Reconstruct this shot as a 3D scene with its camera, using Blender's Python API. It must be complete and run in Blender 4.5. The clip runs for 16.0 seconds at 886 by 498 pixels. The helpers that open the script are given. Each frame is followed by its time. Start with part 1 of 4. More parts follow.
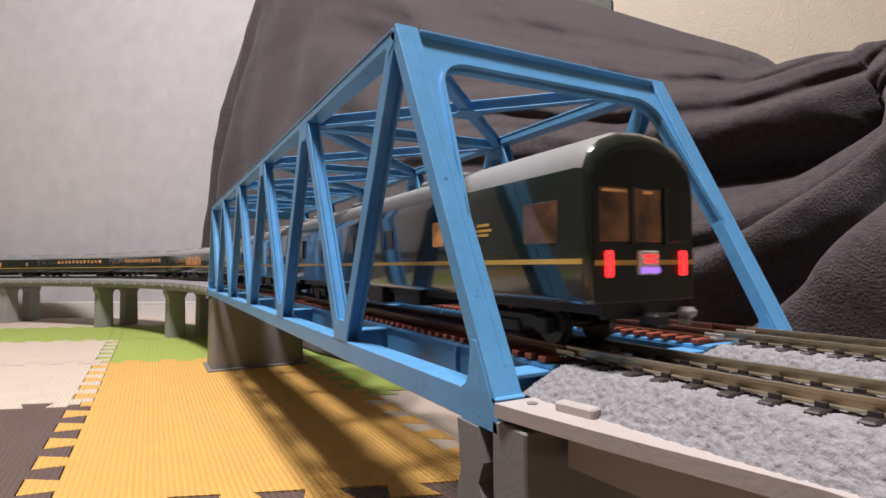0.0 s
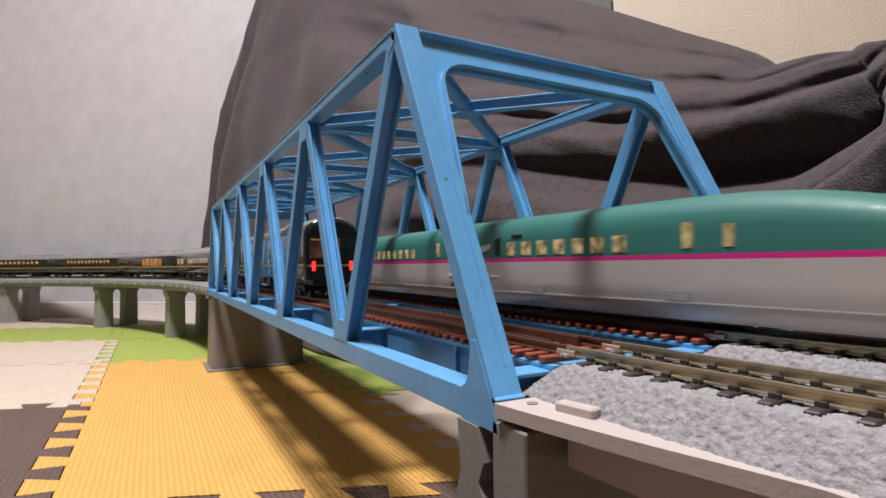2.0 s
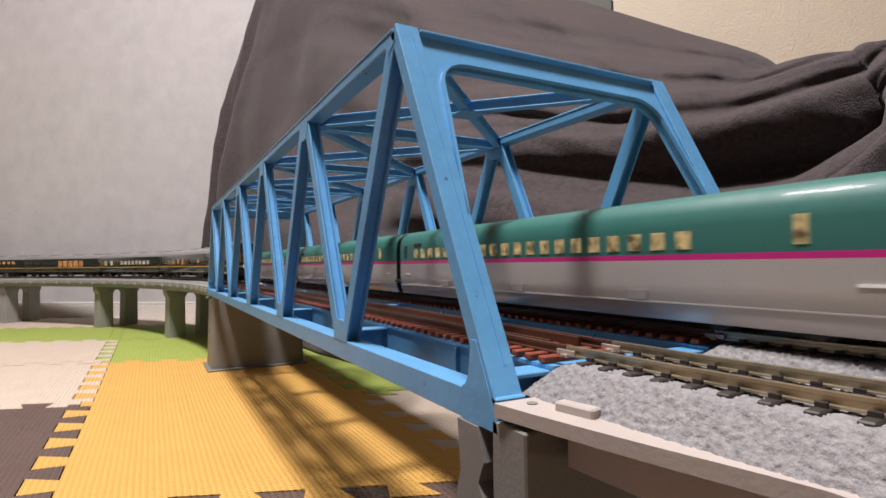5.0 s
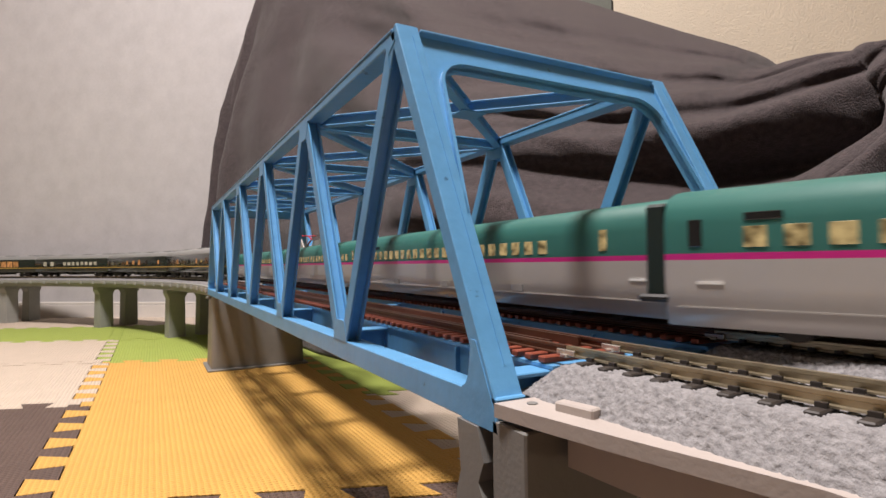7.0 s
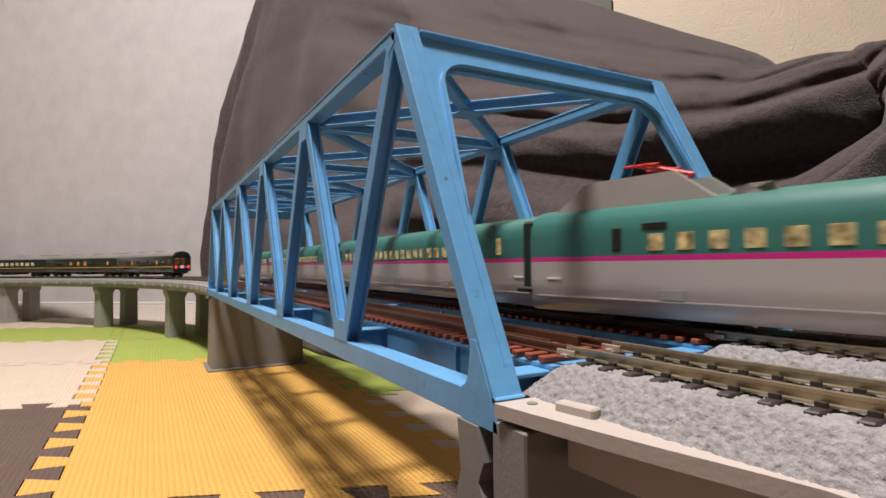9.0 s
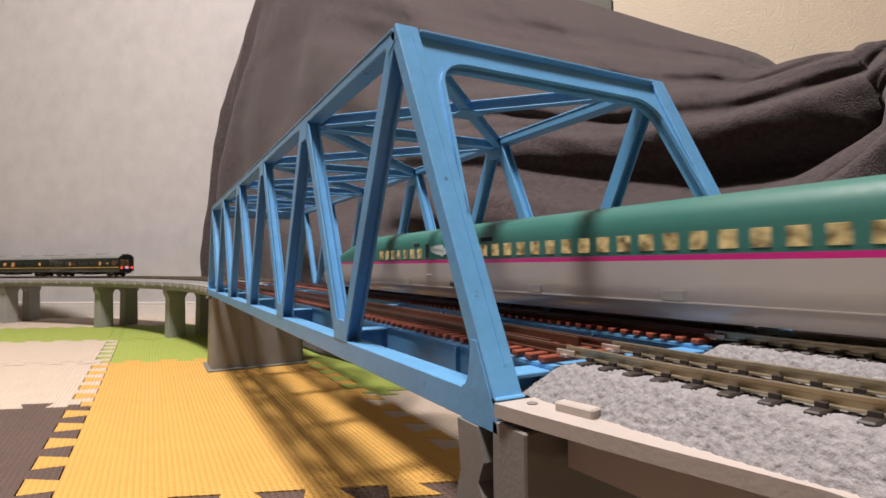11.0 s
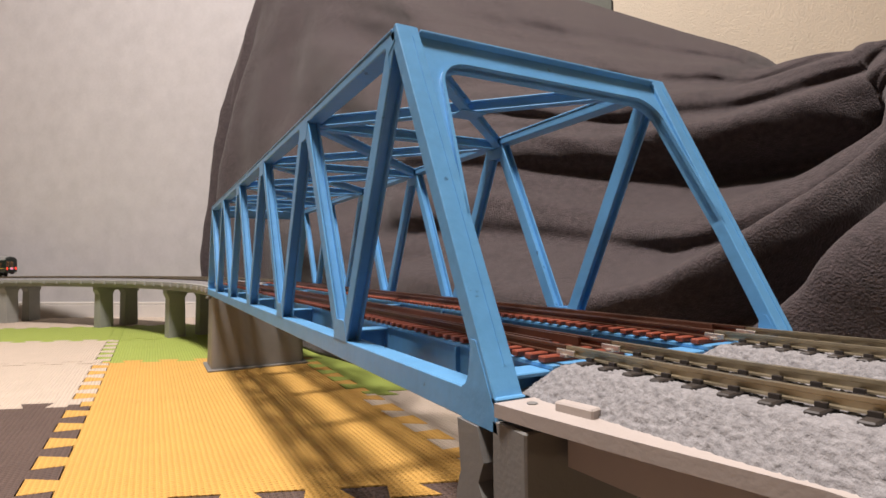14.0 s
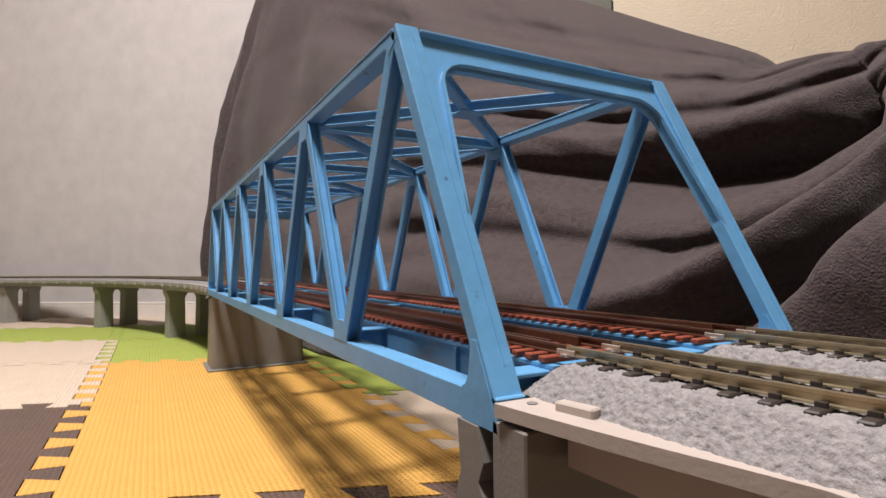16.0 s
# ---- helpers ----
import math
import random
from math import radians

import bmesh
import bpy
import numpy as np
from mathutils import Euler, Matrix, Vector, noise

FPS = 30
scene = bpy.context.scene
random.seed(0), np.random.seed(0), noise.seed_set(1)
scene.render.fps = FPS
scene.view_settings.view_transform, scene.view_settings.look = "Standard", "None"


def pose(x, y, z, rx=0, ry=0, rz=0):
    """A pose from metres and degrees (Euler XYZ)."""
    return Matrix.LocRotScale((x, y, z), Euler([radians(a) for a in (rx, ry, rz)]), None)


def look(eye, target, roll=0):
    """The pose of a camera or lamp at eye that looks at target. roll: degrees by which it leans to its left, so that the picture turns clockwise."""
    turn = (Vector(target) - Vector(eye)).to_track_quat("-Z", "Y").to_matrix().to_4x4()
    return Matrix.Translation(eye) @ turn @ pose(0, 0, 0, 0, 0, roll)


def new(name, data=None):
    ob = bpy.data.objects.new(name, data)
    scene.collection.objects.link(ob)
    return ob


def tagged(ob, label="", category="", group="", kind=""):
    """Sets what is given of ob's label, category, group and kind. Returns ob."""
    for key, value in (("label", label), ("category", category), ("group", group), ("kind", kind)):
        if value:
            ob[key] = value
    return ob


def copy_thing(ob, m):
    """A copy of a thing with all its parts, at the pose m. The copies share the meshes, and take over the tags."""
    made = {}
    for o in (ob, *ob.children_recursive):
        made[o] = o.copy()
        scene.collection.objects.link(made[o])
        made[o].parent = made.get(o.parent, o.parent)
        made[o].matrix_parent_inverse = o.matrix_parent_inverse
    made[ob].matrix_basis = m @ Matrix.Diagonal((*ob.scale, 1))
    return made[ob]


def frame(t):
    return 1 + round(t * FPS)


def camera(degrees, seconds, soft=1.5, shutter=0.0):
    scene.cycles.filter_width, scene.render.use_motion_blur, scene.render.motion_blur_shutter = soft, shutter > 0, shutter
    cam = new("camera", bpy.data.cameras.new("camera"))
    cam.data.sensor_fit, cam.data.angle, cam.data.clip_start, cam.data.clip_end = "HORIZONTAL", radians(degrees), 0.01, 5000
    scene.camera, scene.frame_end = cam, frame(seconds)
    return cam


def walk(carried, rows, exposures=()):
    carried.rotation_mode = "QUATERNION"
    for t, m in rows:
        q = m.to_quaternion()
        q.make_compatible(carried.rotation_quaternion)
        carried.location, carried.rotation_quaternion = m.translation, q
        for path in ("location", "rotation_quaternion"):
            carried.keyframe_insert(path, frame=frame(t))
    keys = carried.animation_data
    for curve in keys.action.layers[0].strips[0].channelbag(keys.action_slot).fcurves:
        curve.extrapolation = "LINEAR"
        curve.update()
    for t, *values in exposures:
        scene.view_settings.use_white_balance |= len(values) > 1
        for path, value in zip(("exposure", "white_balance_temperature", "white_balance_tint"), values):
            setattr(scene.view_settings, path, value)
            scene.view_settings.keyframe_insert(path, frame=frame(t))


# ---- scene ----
# ---------------------------------------------------------------- camera
cam = camera(78.72, 16.0, soft=1.6, shutter=0.22)
EYE = Vector((-0.0764, -0.1025, 0.15365))
FWD = Vector((0.47540, 0.87932, 0.02820))
CAM = look(EYE, EYE + FWD, -0.562)
walk(cam, [(0.0, CAM), (16.0, CAM)],
     exposures=[(0.0, 0.0, 6000, 10), (4.0, 0.0, 6060, 10), (6.5, 0.0, 6400, 10), (16.0, 0.0, 6500, 10)])

# ---------------------------------------------------------------- measures
P = 0.1255           # one panel of the truss
WB = 0.1231          # truss to truss
ZB = 0.1235          # lower chord axis
ZT = 0.2345          # upper chord axis
NP = 6
ZM = 0.0080          # top of the foam mats
ZR = 0.1315          # top of the rails
XC = 0.0616          # middle between the two tracks
HALF = 0.031         # half the distance of the tracks
GAUGE = 0.0165
BEND_Y, BEND_R = 0.757, 1.34   # where the far curve begins, and its radius
NEAR_R, NEAR_L = 0.46, 0.16   # the short near bend, to the other side


def path(s, off=0.0):
    """Place and heading on the line, s metres from the near end of the bridge, off metres to its right."""
    if s > BEND_Y:
        a = (s - BEND_Y) / BEND_R
        x, y = XC - BEND_R * (1 - math.cos(a)), BEND_Y + BEND_R * math.sin(a)
        return Vector((x + off * math.cos(a), y + off * math.sin(a), 0)), a
    if s < 0:
        # a short bend to the other side, then straight on
        a = min(-s, NEAR_L) / NEAR_R
        rest = max(0.0, -s - NEAR_L)
        x = XC + NEAR_R * (1 - math.cos(a)) + rest * math.sin(a)
        y = -NEAR_R * math.sin(a) - rest * math.cos(a)
        return Vector((x + off * math.cos(a), y + off * math.sin(a), 0)), a
    return Vector((XC + off, s, 0)), 0.0


def on_track(s, off, z=0.0):
    """Pose on the line, y forwards along it."""
    p, a = path(s, off)
    return Matrix.Translation((p.x, p.y, z)) @ Matrix.Rotation(a, 4, "Z")


# ---------------------------------------------------------------- light
world = bpy.data.worlds.new("world")
scene.world = world
world.use_nodes = True
world.node_tree.nodes["Background"].inputs[0].default_value = (0.9, 0.93, 1.0, 1)
world.node_tree.nodes["Background"].inputs[1].default_value = 0.05


def disc_light(name, at, target, size, watts, colour):
    data = bpy.data.lights.new(name, "AREA")
    data.shape, data.size, data.energy, data.color = "DISK", size, watts, colour
    ob = new(name, data)
    ob.matrix_world = look(at, target)
    return ob


LAMP = Vector((-0.40, 0.15, 2.32))
disc_light("ceiling_light", LAMP, LAMP - Vector((0, 0.0001, 1)), 0.42, 101, (1.0, 0.905, 0.865))

# ---------------------------------------------------------------- materials


def mat(name, col, rough=0.5, metal=0.0, var=0.15, scale=60, bump=0.0, bscale=400, col2=None, coat=0.0, stretch=None,
        emit=None, glow=0.0, island=False, sheen=0.0, scatter=False):
    m = bpy.data.materials.new(name)
    m.use_nodes = True
    nt = m.node_tree
    n, l = nt.nodes, nt.links
    b = n["Principled BSDF"]
    tc = n.new("ShaderNodeTexCoord")
    mp = n.new("ShaderNodeMapping")
    l.new(tc.outputs["Object"], mp.inputs[0])
    if stretch:
        mp.inputs["Scale"].default_value = stretch
    if scatter:
        oi = n.new("ShaderNodeObjectInfo")
        mr = n.new("ShaderNodeMath")
        mr.operation = "MULTIPLY"
        mr.inputs[1].default_value = 3.0
        l.new(oi.outputs["Random"], mr.inputs[0])
        l.new(mr.outputs[0], mp.inputs["Location"])
    t1, t2 = n.new("ShaderNodeTexNoise"), n.new("ShaderNodeTexNoise")
    for t, s in ((t1, scale), (t2, scale * 7)):
        l.new(mp.outputs[0], t.inputs["Vector"])
        t.inputs["Scale"].default_value = s
        t.inputs["Detail"].default_value = 4
    add = n.new("ShaderNodeMath")
    add.operation = "MULTIPLY_ADD"
    l.new(t2.outputs["Fac"], add.inputs[0])
    add.inputs[1].default_value = 0.5
    l.new(t1.outputs["Fac"], add.inputs[2])
    rmp = n.new("ShaderNodeMapRange")
    rmp.inputs["From Min"].default_value, rmp.inputs["From Max"].default_value = 0.45, 1.05
    l.new(add.outputs[0], rmp.inputs[0])
    mix = n.new("ShaderNodeMix")
    mix.data_type = "RGBA"
    c2 = col2 or tuple(c * (1 + var) for c in col)
    c1 = col if col2 else tuple(c * (1 - var) for c in col)
    mix.inputs[6].default_value = (*c1, 1)
    mix.inputs[7].default_value = (*c2, 1)
    l.new(rmp.outputs[0], mix.inputs[0])
    out = mix.outputs[2]
    if island:
        geo = n.new("ShaderNodeNewGeometry")
        hsv = n.new("ShaderNodeHueSaturation")
        mr = n.new("ShaderNodeMapRange")
        mr.inputs["To Min"].default_value, mr.inputs["To Max"].default_value = 0.82, 1.14
        l.new(geo.outputs["Random Per Island"], mr.inputs[0])
        l.new(mr.outputs[0], hsv.inputs["Value"])
        l.new(out, hsv.inputs["Color"])
        out = hsv.outputs[0]
    l.new(out, b.inputs["Base Color"])
    b.inputs["Metallic"].default_value = metal
    b.inputs["Coat Weight"].default_value = coat
    b.inputs["Coat Roughness"].default_value = 0.06
    b.inputs["Sheen Weight"].default_value = sheen
    rr = n.new("ShaderNodeMapRange")
    rr.inputs["To Min"].default_value, rr.inputs["To Max"].default_value = rough * 0.8, min(1, rough * 1.2)
    l.new(t2.outputs["Fac"], rr.inputs[0])
    l.new(rr.outputs[0], b.inputs["Roughness"])
    if bump:
        t3 = n.new("ShaderNodeTexNoise")
        l.new(mp.outputs[0], t3.inputs["Vector"])
        t3.inputs["Scale"].default_value = bscale
        t3.inputs["Detail"].default_value = 3
        bp = n.new("ShaderNodeBump")
        bp.inputs["Strength"].default_value = bump
        bp.inputs["Distance"].default_value = 1.0 / bscale
        l.new(t3.outputs["Fac"], bp.inputs["Height"])
        l.new(bp.outputs[0], b.inputs["Normal"])
    if emit:
        b.inputs["Emission Color"].default_value = (*emit, 1)
        er = n.new("ShaderNodeMapRange")
        er.inputs["From Min"].default_value, er.inputs["From Max"].default_value = 0.35, 0.68
        er.inputs["To Min"].default_value, er.inputs["To Max"].default_value = glow * (1 - min(0.9, var * 2)), glow * (1 + min(0.9, var * 2))
        l.new(t1.outputs["Fac"], er.inputs[0])
        l.new(er.outputs[0], b.inputs["Emission Strength"])
    return m


M_BLUE = mat("blue_paint", (0.122, 0.350, 0.635), 0.36, var=0.12, scale=45, bump=0.05, bscale=300)
M_RAILBROWN = mat("brown_rail", (0.13, 0.062, 0.04), 0.35, metal=0.5, var=0.3, scale=60)
M_RAIL = mat("nickel_rail", (0.42, 0.36, 0.25), 0.32, metal=0.75, var=0.25, scale=60)
M_TIE_RED = mat("red_brown_plastic", (0.235, 0.052, 0.026), 0.5, var=0.3, scale=80)
M_TIE = mat("dark_plastic", (0.035, 0.028, 0.024), 0.55, var=0.3, scale=90)
M_BALLAST = mat("ballast", (0.15, 0.144, 0.148), 0.9, var=0.3, scale=700, bump=0.7, bscale=1300, col2=(0.34, 0.33, 0.335))
M_DECK = mat("beige_plastic", (0.43, 0.38, 0.35), 0.55, var=0.06, scale=30, bump=0.08, bscale=900)
M_GREYPIER = mat("grey_plastic", (0.20, 0.195, 0.185), 0.5, var=0.08, scale=25, bump=0.08, bscale=700)
M_VIADUCT = mat("pale_grey_plastic", (0.30, 0.30, 0.28), 0.55, var=0.1, scale=20, bump=0.06, bscale=500)
M_JOINER = mat("joiner_metal", (0.62, 0.58, 0.52), 0.25, metal=0.7, var=0.15, scale=200)
M_WALL = mat("grey_wallpaper", (0.515, 0.50, 0.508), 0.85, var=0.09, scale=20, bump=0.3, bscale=420)
M_WALL2 = mat("cream_wallpaper", (0.70, 0.62, 0.50), 0.85, var=0.03, scale=8, bump=0.5, bscale=220)
# for the unseen walls: darkened so that less light bounces back
M_WALL_UNSEEN = mat("bounce_cut_wall", (0.30, 0.27, 0.24), 0.85, var=0.05, scale=8, bump=0.3, bscale=220)
M_BASE = mat("white_baseboard", (0.70, 0.66, 0.62), 0.45, var=0.04, scale=14)
M_CEIL = mat("white_ceiling", (0.78, 0.76, 0.72), 0.9, var=0.03, scale=6)
M_FLOOR = mat("wood_floor", (0.50, 0.38, 0.27), 0.45, var=0.15, scale=6, stretch=(1, 12, 1))
M_CLOTH = mat("fleece", (0.049, 0.036, 0.038), 0.95, var=0.5, scale=170, bump=1.0, bscale=560, sheen=0.14)
M_YELLOW = mat("yellow_foam", (0.68, 0.385, 0.090), 0.75, var=0.05, scale=25)
M_GREEN = mat("green_foam", (0.35, 0.43, 0.085), 0.75, var=0.05, scale=25)
M_CREAM = mat("cream_foam", (0.62, 0.515, 0.415), 0.75, var=0.04, scale=25)
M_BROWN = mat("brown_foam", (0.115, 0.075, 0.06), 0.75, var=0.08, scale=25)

# chipped and grubby specks in the brushed blue paint
nt = M_BLUE.node_tree
n, l = nt.nodes, nt.links
prin = n["Principled BSDF"]
src = prin.inputs["Base Color"].links[0].from_socket
tc = n.new("ShaderNodeTexCoord")
sp = n.new("ShaderNodeTexNoise")
sp.inputs["Scale"].default_value, sp.inputs["Detail"].default_value = 190, 6
l.new(tc.outputs["Object"], sp.inputs["Vector"])
th = n.new("ShaderNodeMapRange")
th.inputs["From Min"].default_value, th.inputs["From Max"].default_value = 0.70, 0.76
l.new(sp.outputs["Fac"], th.inputs[0])
mx = n.new("ShaderNodeMix")
mx.data_type = "RGBA"
l.new(th.outputs[0], mx.inputs[0])
l.new(src, mx.inputs[6])
mx.inputs[7].default_value = (0.035, 0.10, 0.19, 1)
l.new(mx.outputs[2], prin.inputs["Base Color"])

# ---------------------------------------------------------------- mesh tools


def mesh_ob(name, bm, material, parent=None, label="", smooth=False):
    me = bpy.data.meshes.new(name)
    bm.to_mesh(me)
    bm.free()
    for m in (material if isinstance(material, (list, tuple)) else [material]):
        me.materials.append(m)
    if smooth:
        for p in me.polygons:
            p.use_smooth = True
    ob = new(name, me)
    if parent:
        ob.parent = parent
    if label:
        ob["label"] = label
    return ob


def part(name, bm, material, parent, label="", smooth=False):
    return mesh_ob(name, bm, material, parent, label, smooth)


def again(name, other, parent, m):
    """One more piece on the same mesh."""
    ob = new(name, other.data)
    ob.parent = parent
    ob.matrix_basis = m
    return ob


def empty(name, label, category, group="", kind="", m=None):
    ob = new(name)
    ob.empty_display_size = 0.02
    if m is not None:
        ob.matrix_basis = m
    return tagged(ob, label, category, group, kind)


def add_box(bm, lo, hi, m=None, bevel=0.0, mi=0):
    v = []
    for x in (lo[0], hi[0]):
        for y in (lo[1], hi[1]):
            for z in (lo[2], hi[2]):
                p = Vector((x, y, z))
                v.append(bm.verts.new(m @ p if m else p))
    fs = [bm.faces.new([v[i] for i in f]) for f in
          ((0, 1, 3, 2), (4, 6, 7, 5), (0, 4, 5, 1), (2, 3, 7, 6), (0, 2, 6, 4), (1, 5, 7, 3))]
    for f in fs:
        f.material_index = mi
    if bevel:
        es = list({e for f in fs for e in f.edges})
        bmesh.ops.bevel(bm, geom=es, offset=bevel, segments=1, affect="EDGES", material=-1)
    return fs


def box(lo, hi, bevel=0.0, m=None):
    bm = bmesh.new()
    add_box(bm, lo, hi, m, bevel)
    return bm


def beam_pose(a, b, side):
    """Frame with its origin at a, z towards b, x towards side."""
    z = (Vector(b) - Vector(a)).normalized()
    x = Vector(side)
    x = (x - z * x.dot(z)).normalized()
    y = z.cross(x)
    return Matrix.Translation(a) @ Matrix((x, y, z)).transposed().to_4x4(), (Vector(b) - Vector(a)).length


def i_beam(a, b, side, w, d, t=0.0012, trim=(0, 0), web=None):
    """Two flanges w wide, d apart along side, on a web."""
    m, L = beam_pose(a, b, side)
    bm = bmesh.new()
    z0, z1 = trim[0], L - trim[1]
    add_box(bm, (-d / 2, -w / 2, z0), (-d / 2 + t, w / 2, z1), m, 0.0003)
    add_box(bm, (d / 2 - t, -w / 2, z0), (d / 2, w / 2, z1), m, 0.0003)
    h = (web or t) / 2
    add_box(bm, (-d / 2 + t, -h, z0), (d / 2 - t, h, z1), m)
    return bm


def box_beam(a, b, side, w, d, bevel=0.0005):
    m, L = beam_pose(a, b, side)
    bm = bmesh.new()
    add_box(bm, (-d / 2, -w / 2, 0), (d / 2, w / 2, L), m, bevel)
    return bm


def sweep(bm, profile, stations, closed=True, mi=0):
    """profile: (off, z) points; stations: function k -> (place, heading) list."""
    rings = []
    for p, a in stations:
        c, s = math.cos(a), math.sin(a)
        rings.append([bm.verts.new((p.x + o * c, p.y + o * s, z)) for o, z in profile])
    n = len(profile)
    for r0, r1 in zip(rings, rings[1:]):
        for i in range(n if closed else n - 1):
            j = (i + 1) % n
            f = bm.faces.new((r0[i], r0[j], r1[j], r1[i]))
            f.material_index = mi
    if closed:
        bm.faces.new(rings[0][::-1])
        bm.faces.new(rings[-1])
    return rings


def stations(s0, s1, step, off=0.0):
    n = max(1, round((s1 - s0) / step))
    return [path(s0 + (s1 - s0) * i / n, off) for i in range(n + 1)]


# ---------------------------------------------------------------- room
DW = 1.95
RIGHT = Vector((0.8786, -0.4775, 0)).normalized()
AHEAD = Vector((0.4775, 0.8786, 0)).normalized()
TURN = Matrix.Rotation(math.radians(-28.52), 4, "Z")


def room_point(side, ahead, z=0.0):
    return Vector((EYE.x, EYE.y, 0)) + RIGHT * side + AHEAD * ahead + Vector((0, 0, z))


ROOM = Matrix.Translation((EYE.x, EYE.y, 0)) @ TURN     # x to the side, y ahead
ZF = ZM - 0.012
tagged(mesh_ob("floor", box((-3.8, -4.6, ZF - 0.1), (3.3, DW + 0.3, ZF), 0, ROOM), M_FLOOR),
       "pale brown wooden floor under the foam mats", "floor", kind="structure")
tagged(mesh_ob("ceiling", box((-3.8, -4.6, 2.4), (3.3, DW + 0.3, 2.5), 0, ROOM), M_CEIL),
       "plain white ceiling", "ceiling", kind="structure")
TILTW = Matrix.Translation(room_point(-1.005, 1.595)) @ TURN @ Matrix.Rotation(math.radians(-7), 4, "Z")
tagged(mesh_ob("wall_back", box((-3.2, 0, ZF), (0.88, 0.12, 2.4), 0, TILTW), M_WALL),
       "grey textured wallpaper wall with faint mottling", "wall", kind="structure")
tagged(mesh_ob("wall_side", box((0.885, 0.0, ZF), (4.2, 0.12, 2.4), 0, TILTW), M_WALL2),
       "warm cream textured wallpaper wall", "wall", kind="structure")
# three walls out of view close the room; their dark colour lowers the bounce
tagged(mesh_ob("wall_left", box((-3.9, -4.6, ZF), (-3.8, DW + 0.3, 2.4), 0, ROOM), M_WALL_UNSEEN),
       "unseen brown-grey wall, kept dark to cut bounced light", "wall", kind="structure")
tagged(mesh_ob("wall_right", box((3.3, -4.6, ZF), (3.4, DW + 0.3, 2.4), 0, ROOM), M_WALL_UNSEEN),
       "unseen brown-grey wall, kept dark to cut bounced light", "wall", kind="structure")
tagged(mesh_ob("wall_behind", box((-3.8, -4.7, ZF), (3.3, -4.6, 2.4), 0, ROOM), M_WALL_UNSEEN),
       "unseen brown-grey wall, kept dark to cut bounced light", "wall", kind="structure")
bm = bmesh.new()
add_box(bm, (-3.2, -0.009, ZF), (0.88, -0.001, 0.045), TILTW, 0.0015)
add_box(bm, (-3.2, -0.0065, 0.0455), (0.88, -0.001, 0.0525), TILTW, 0.0015)
tagged(mesh_ob("baseboard", bm, M_BASE), "off-white baseboard with a stepped top edge", "baseboard", kind="structure")

# ---------------------------------------------------------------- foam mats
for m in (M_YELLOW, M_GREEN, M_CREAM, M_BROWN):
    nt = m.node_tree
    n, l = nt.nodes, nt.links
    tc = n.new("ShaderNodeTexCoord")
    hs = []
    for d in ("X", "Y"):
        w = n.new("ShaderNodeTexWave")
        w.bands_direction = d
        w.inputs["Scale"].default_value = 78
        w.inputs["Distortion"].default_value = 0.6
        w.inputs["Detail"].default_value = 0
        l.new(tc.outputs["Object"], w.inputs["Vector"])
        hs.append(w)
    mul = n.new("ShaderNodeMath")
    mul.operation = "MULTIPLY"
    l.new(hs[0].outputs["Fac"], mul.inputs[0])
    l.new(hs[1].outputs["Fac"], mul.inputs[1])
    bp = n.new("ShaderNodeBump")
    bp.inputs["Strength"].default_value = 0.8
    bp.inputs["Distance"].default_value = 0.0020
    l.new(mul.outputs[0], bp.inputs["Height"])
    l.new(bp.outputs[0], n["Principled BSDF"].inputs["Normal"])

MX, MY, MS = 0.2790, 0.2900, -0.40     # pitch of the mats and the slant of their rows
TEETH, TD = 5, 0.0105


def mat_edge(n=TEETH):
    """Dovetail edge along 0..1, as (along, out)."""
    q, r = 0.040, 0.88 / n
    pts = [(0, 0), (q, 0), (q, -TD)]
    for k in range(n):
        a, b, c = 0.06 + r * (k + 0.25), 0.06 + r * (k + 0.75), 0.06 * r
        pts += [(a + c, -TD), (a - c, TD), (b + c, TD), (b - c, -TD)]
    pts += [(1 - q, -TD), (1 - q, 0), (1, 0)]
    return pts


def foam_mat(i, j, material, colour):
    """Mat between the column lines i, i+1 and the row lines j, j+1."""
    e = mat_edge()
    g = 0.0006
    lift = 0.0003 * math.sin(2.3 * i + 4.1 * j)

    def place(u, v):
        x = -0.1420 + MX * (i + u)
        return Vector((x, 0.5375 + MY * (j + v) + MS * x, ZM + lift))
    loop = []
    loop += [(t, g / MY + o / MY) for t, o in e[:-1]]
    loop += [(1 - g / MX - o / MX, t) for t, o in e[:-1]]
    loop += [(t, 1 - g / MY + o / MY) for t, o in e[::-1][:-1]]
    loop += [(g / MX - o / MX, t) for t, o in e[::-1][:-1]]
    pts = [place(u, v) for u, v in loop]
    bm = bmesh.new()
    top = [bm.verts.new(p) for p in pts]
    low = [bm.verts.new(p - Vector((0, 0, 0.012))) for p in pts]
    f = bm.faces.new(top)
    f.normal_update()
    if f.normal.z < 0:
        f.normal_flip()
    bmesh.ops.triangulate(bm, faces=[f], ngon_method="EAR_CLIP")
    for k in range(len(pts)):
        k2 = (k + 1) % len(pts)
        bm.faces.new((top[k], low[k], low[k2], top[k2]))
    ob = mesh_ob("foam_mat", bm, material)
    return tagged(ob, colour + " interlocking foam play mat with dovetail edge", "foam mat", "foam mats on the floor")


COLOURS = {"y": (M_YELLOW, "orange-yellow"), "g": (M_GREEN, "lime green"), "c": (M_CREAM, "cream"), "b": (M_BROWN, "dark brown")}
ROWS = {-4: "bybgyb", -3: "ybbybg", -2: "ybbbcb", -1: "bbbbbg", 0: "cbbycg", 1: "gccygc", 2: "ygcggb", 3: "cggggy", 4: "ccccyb"}
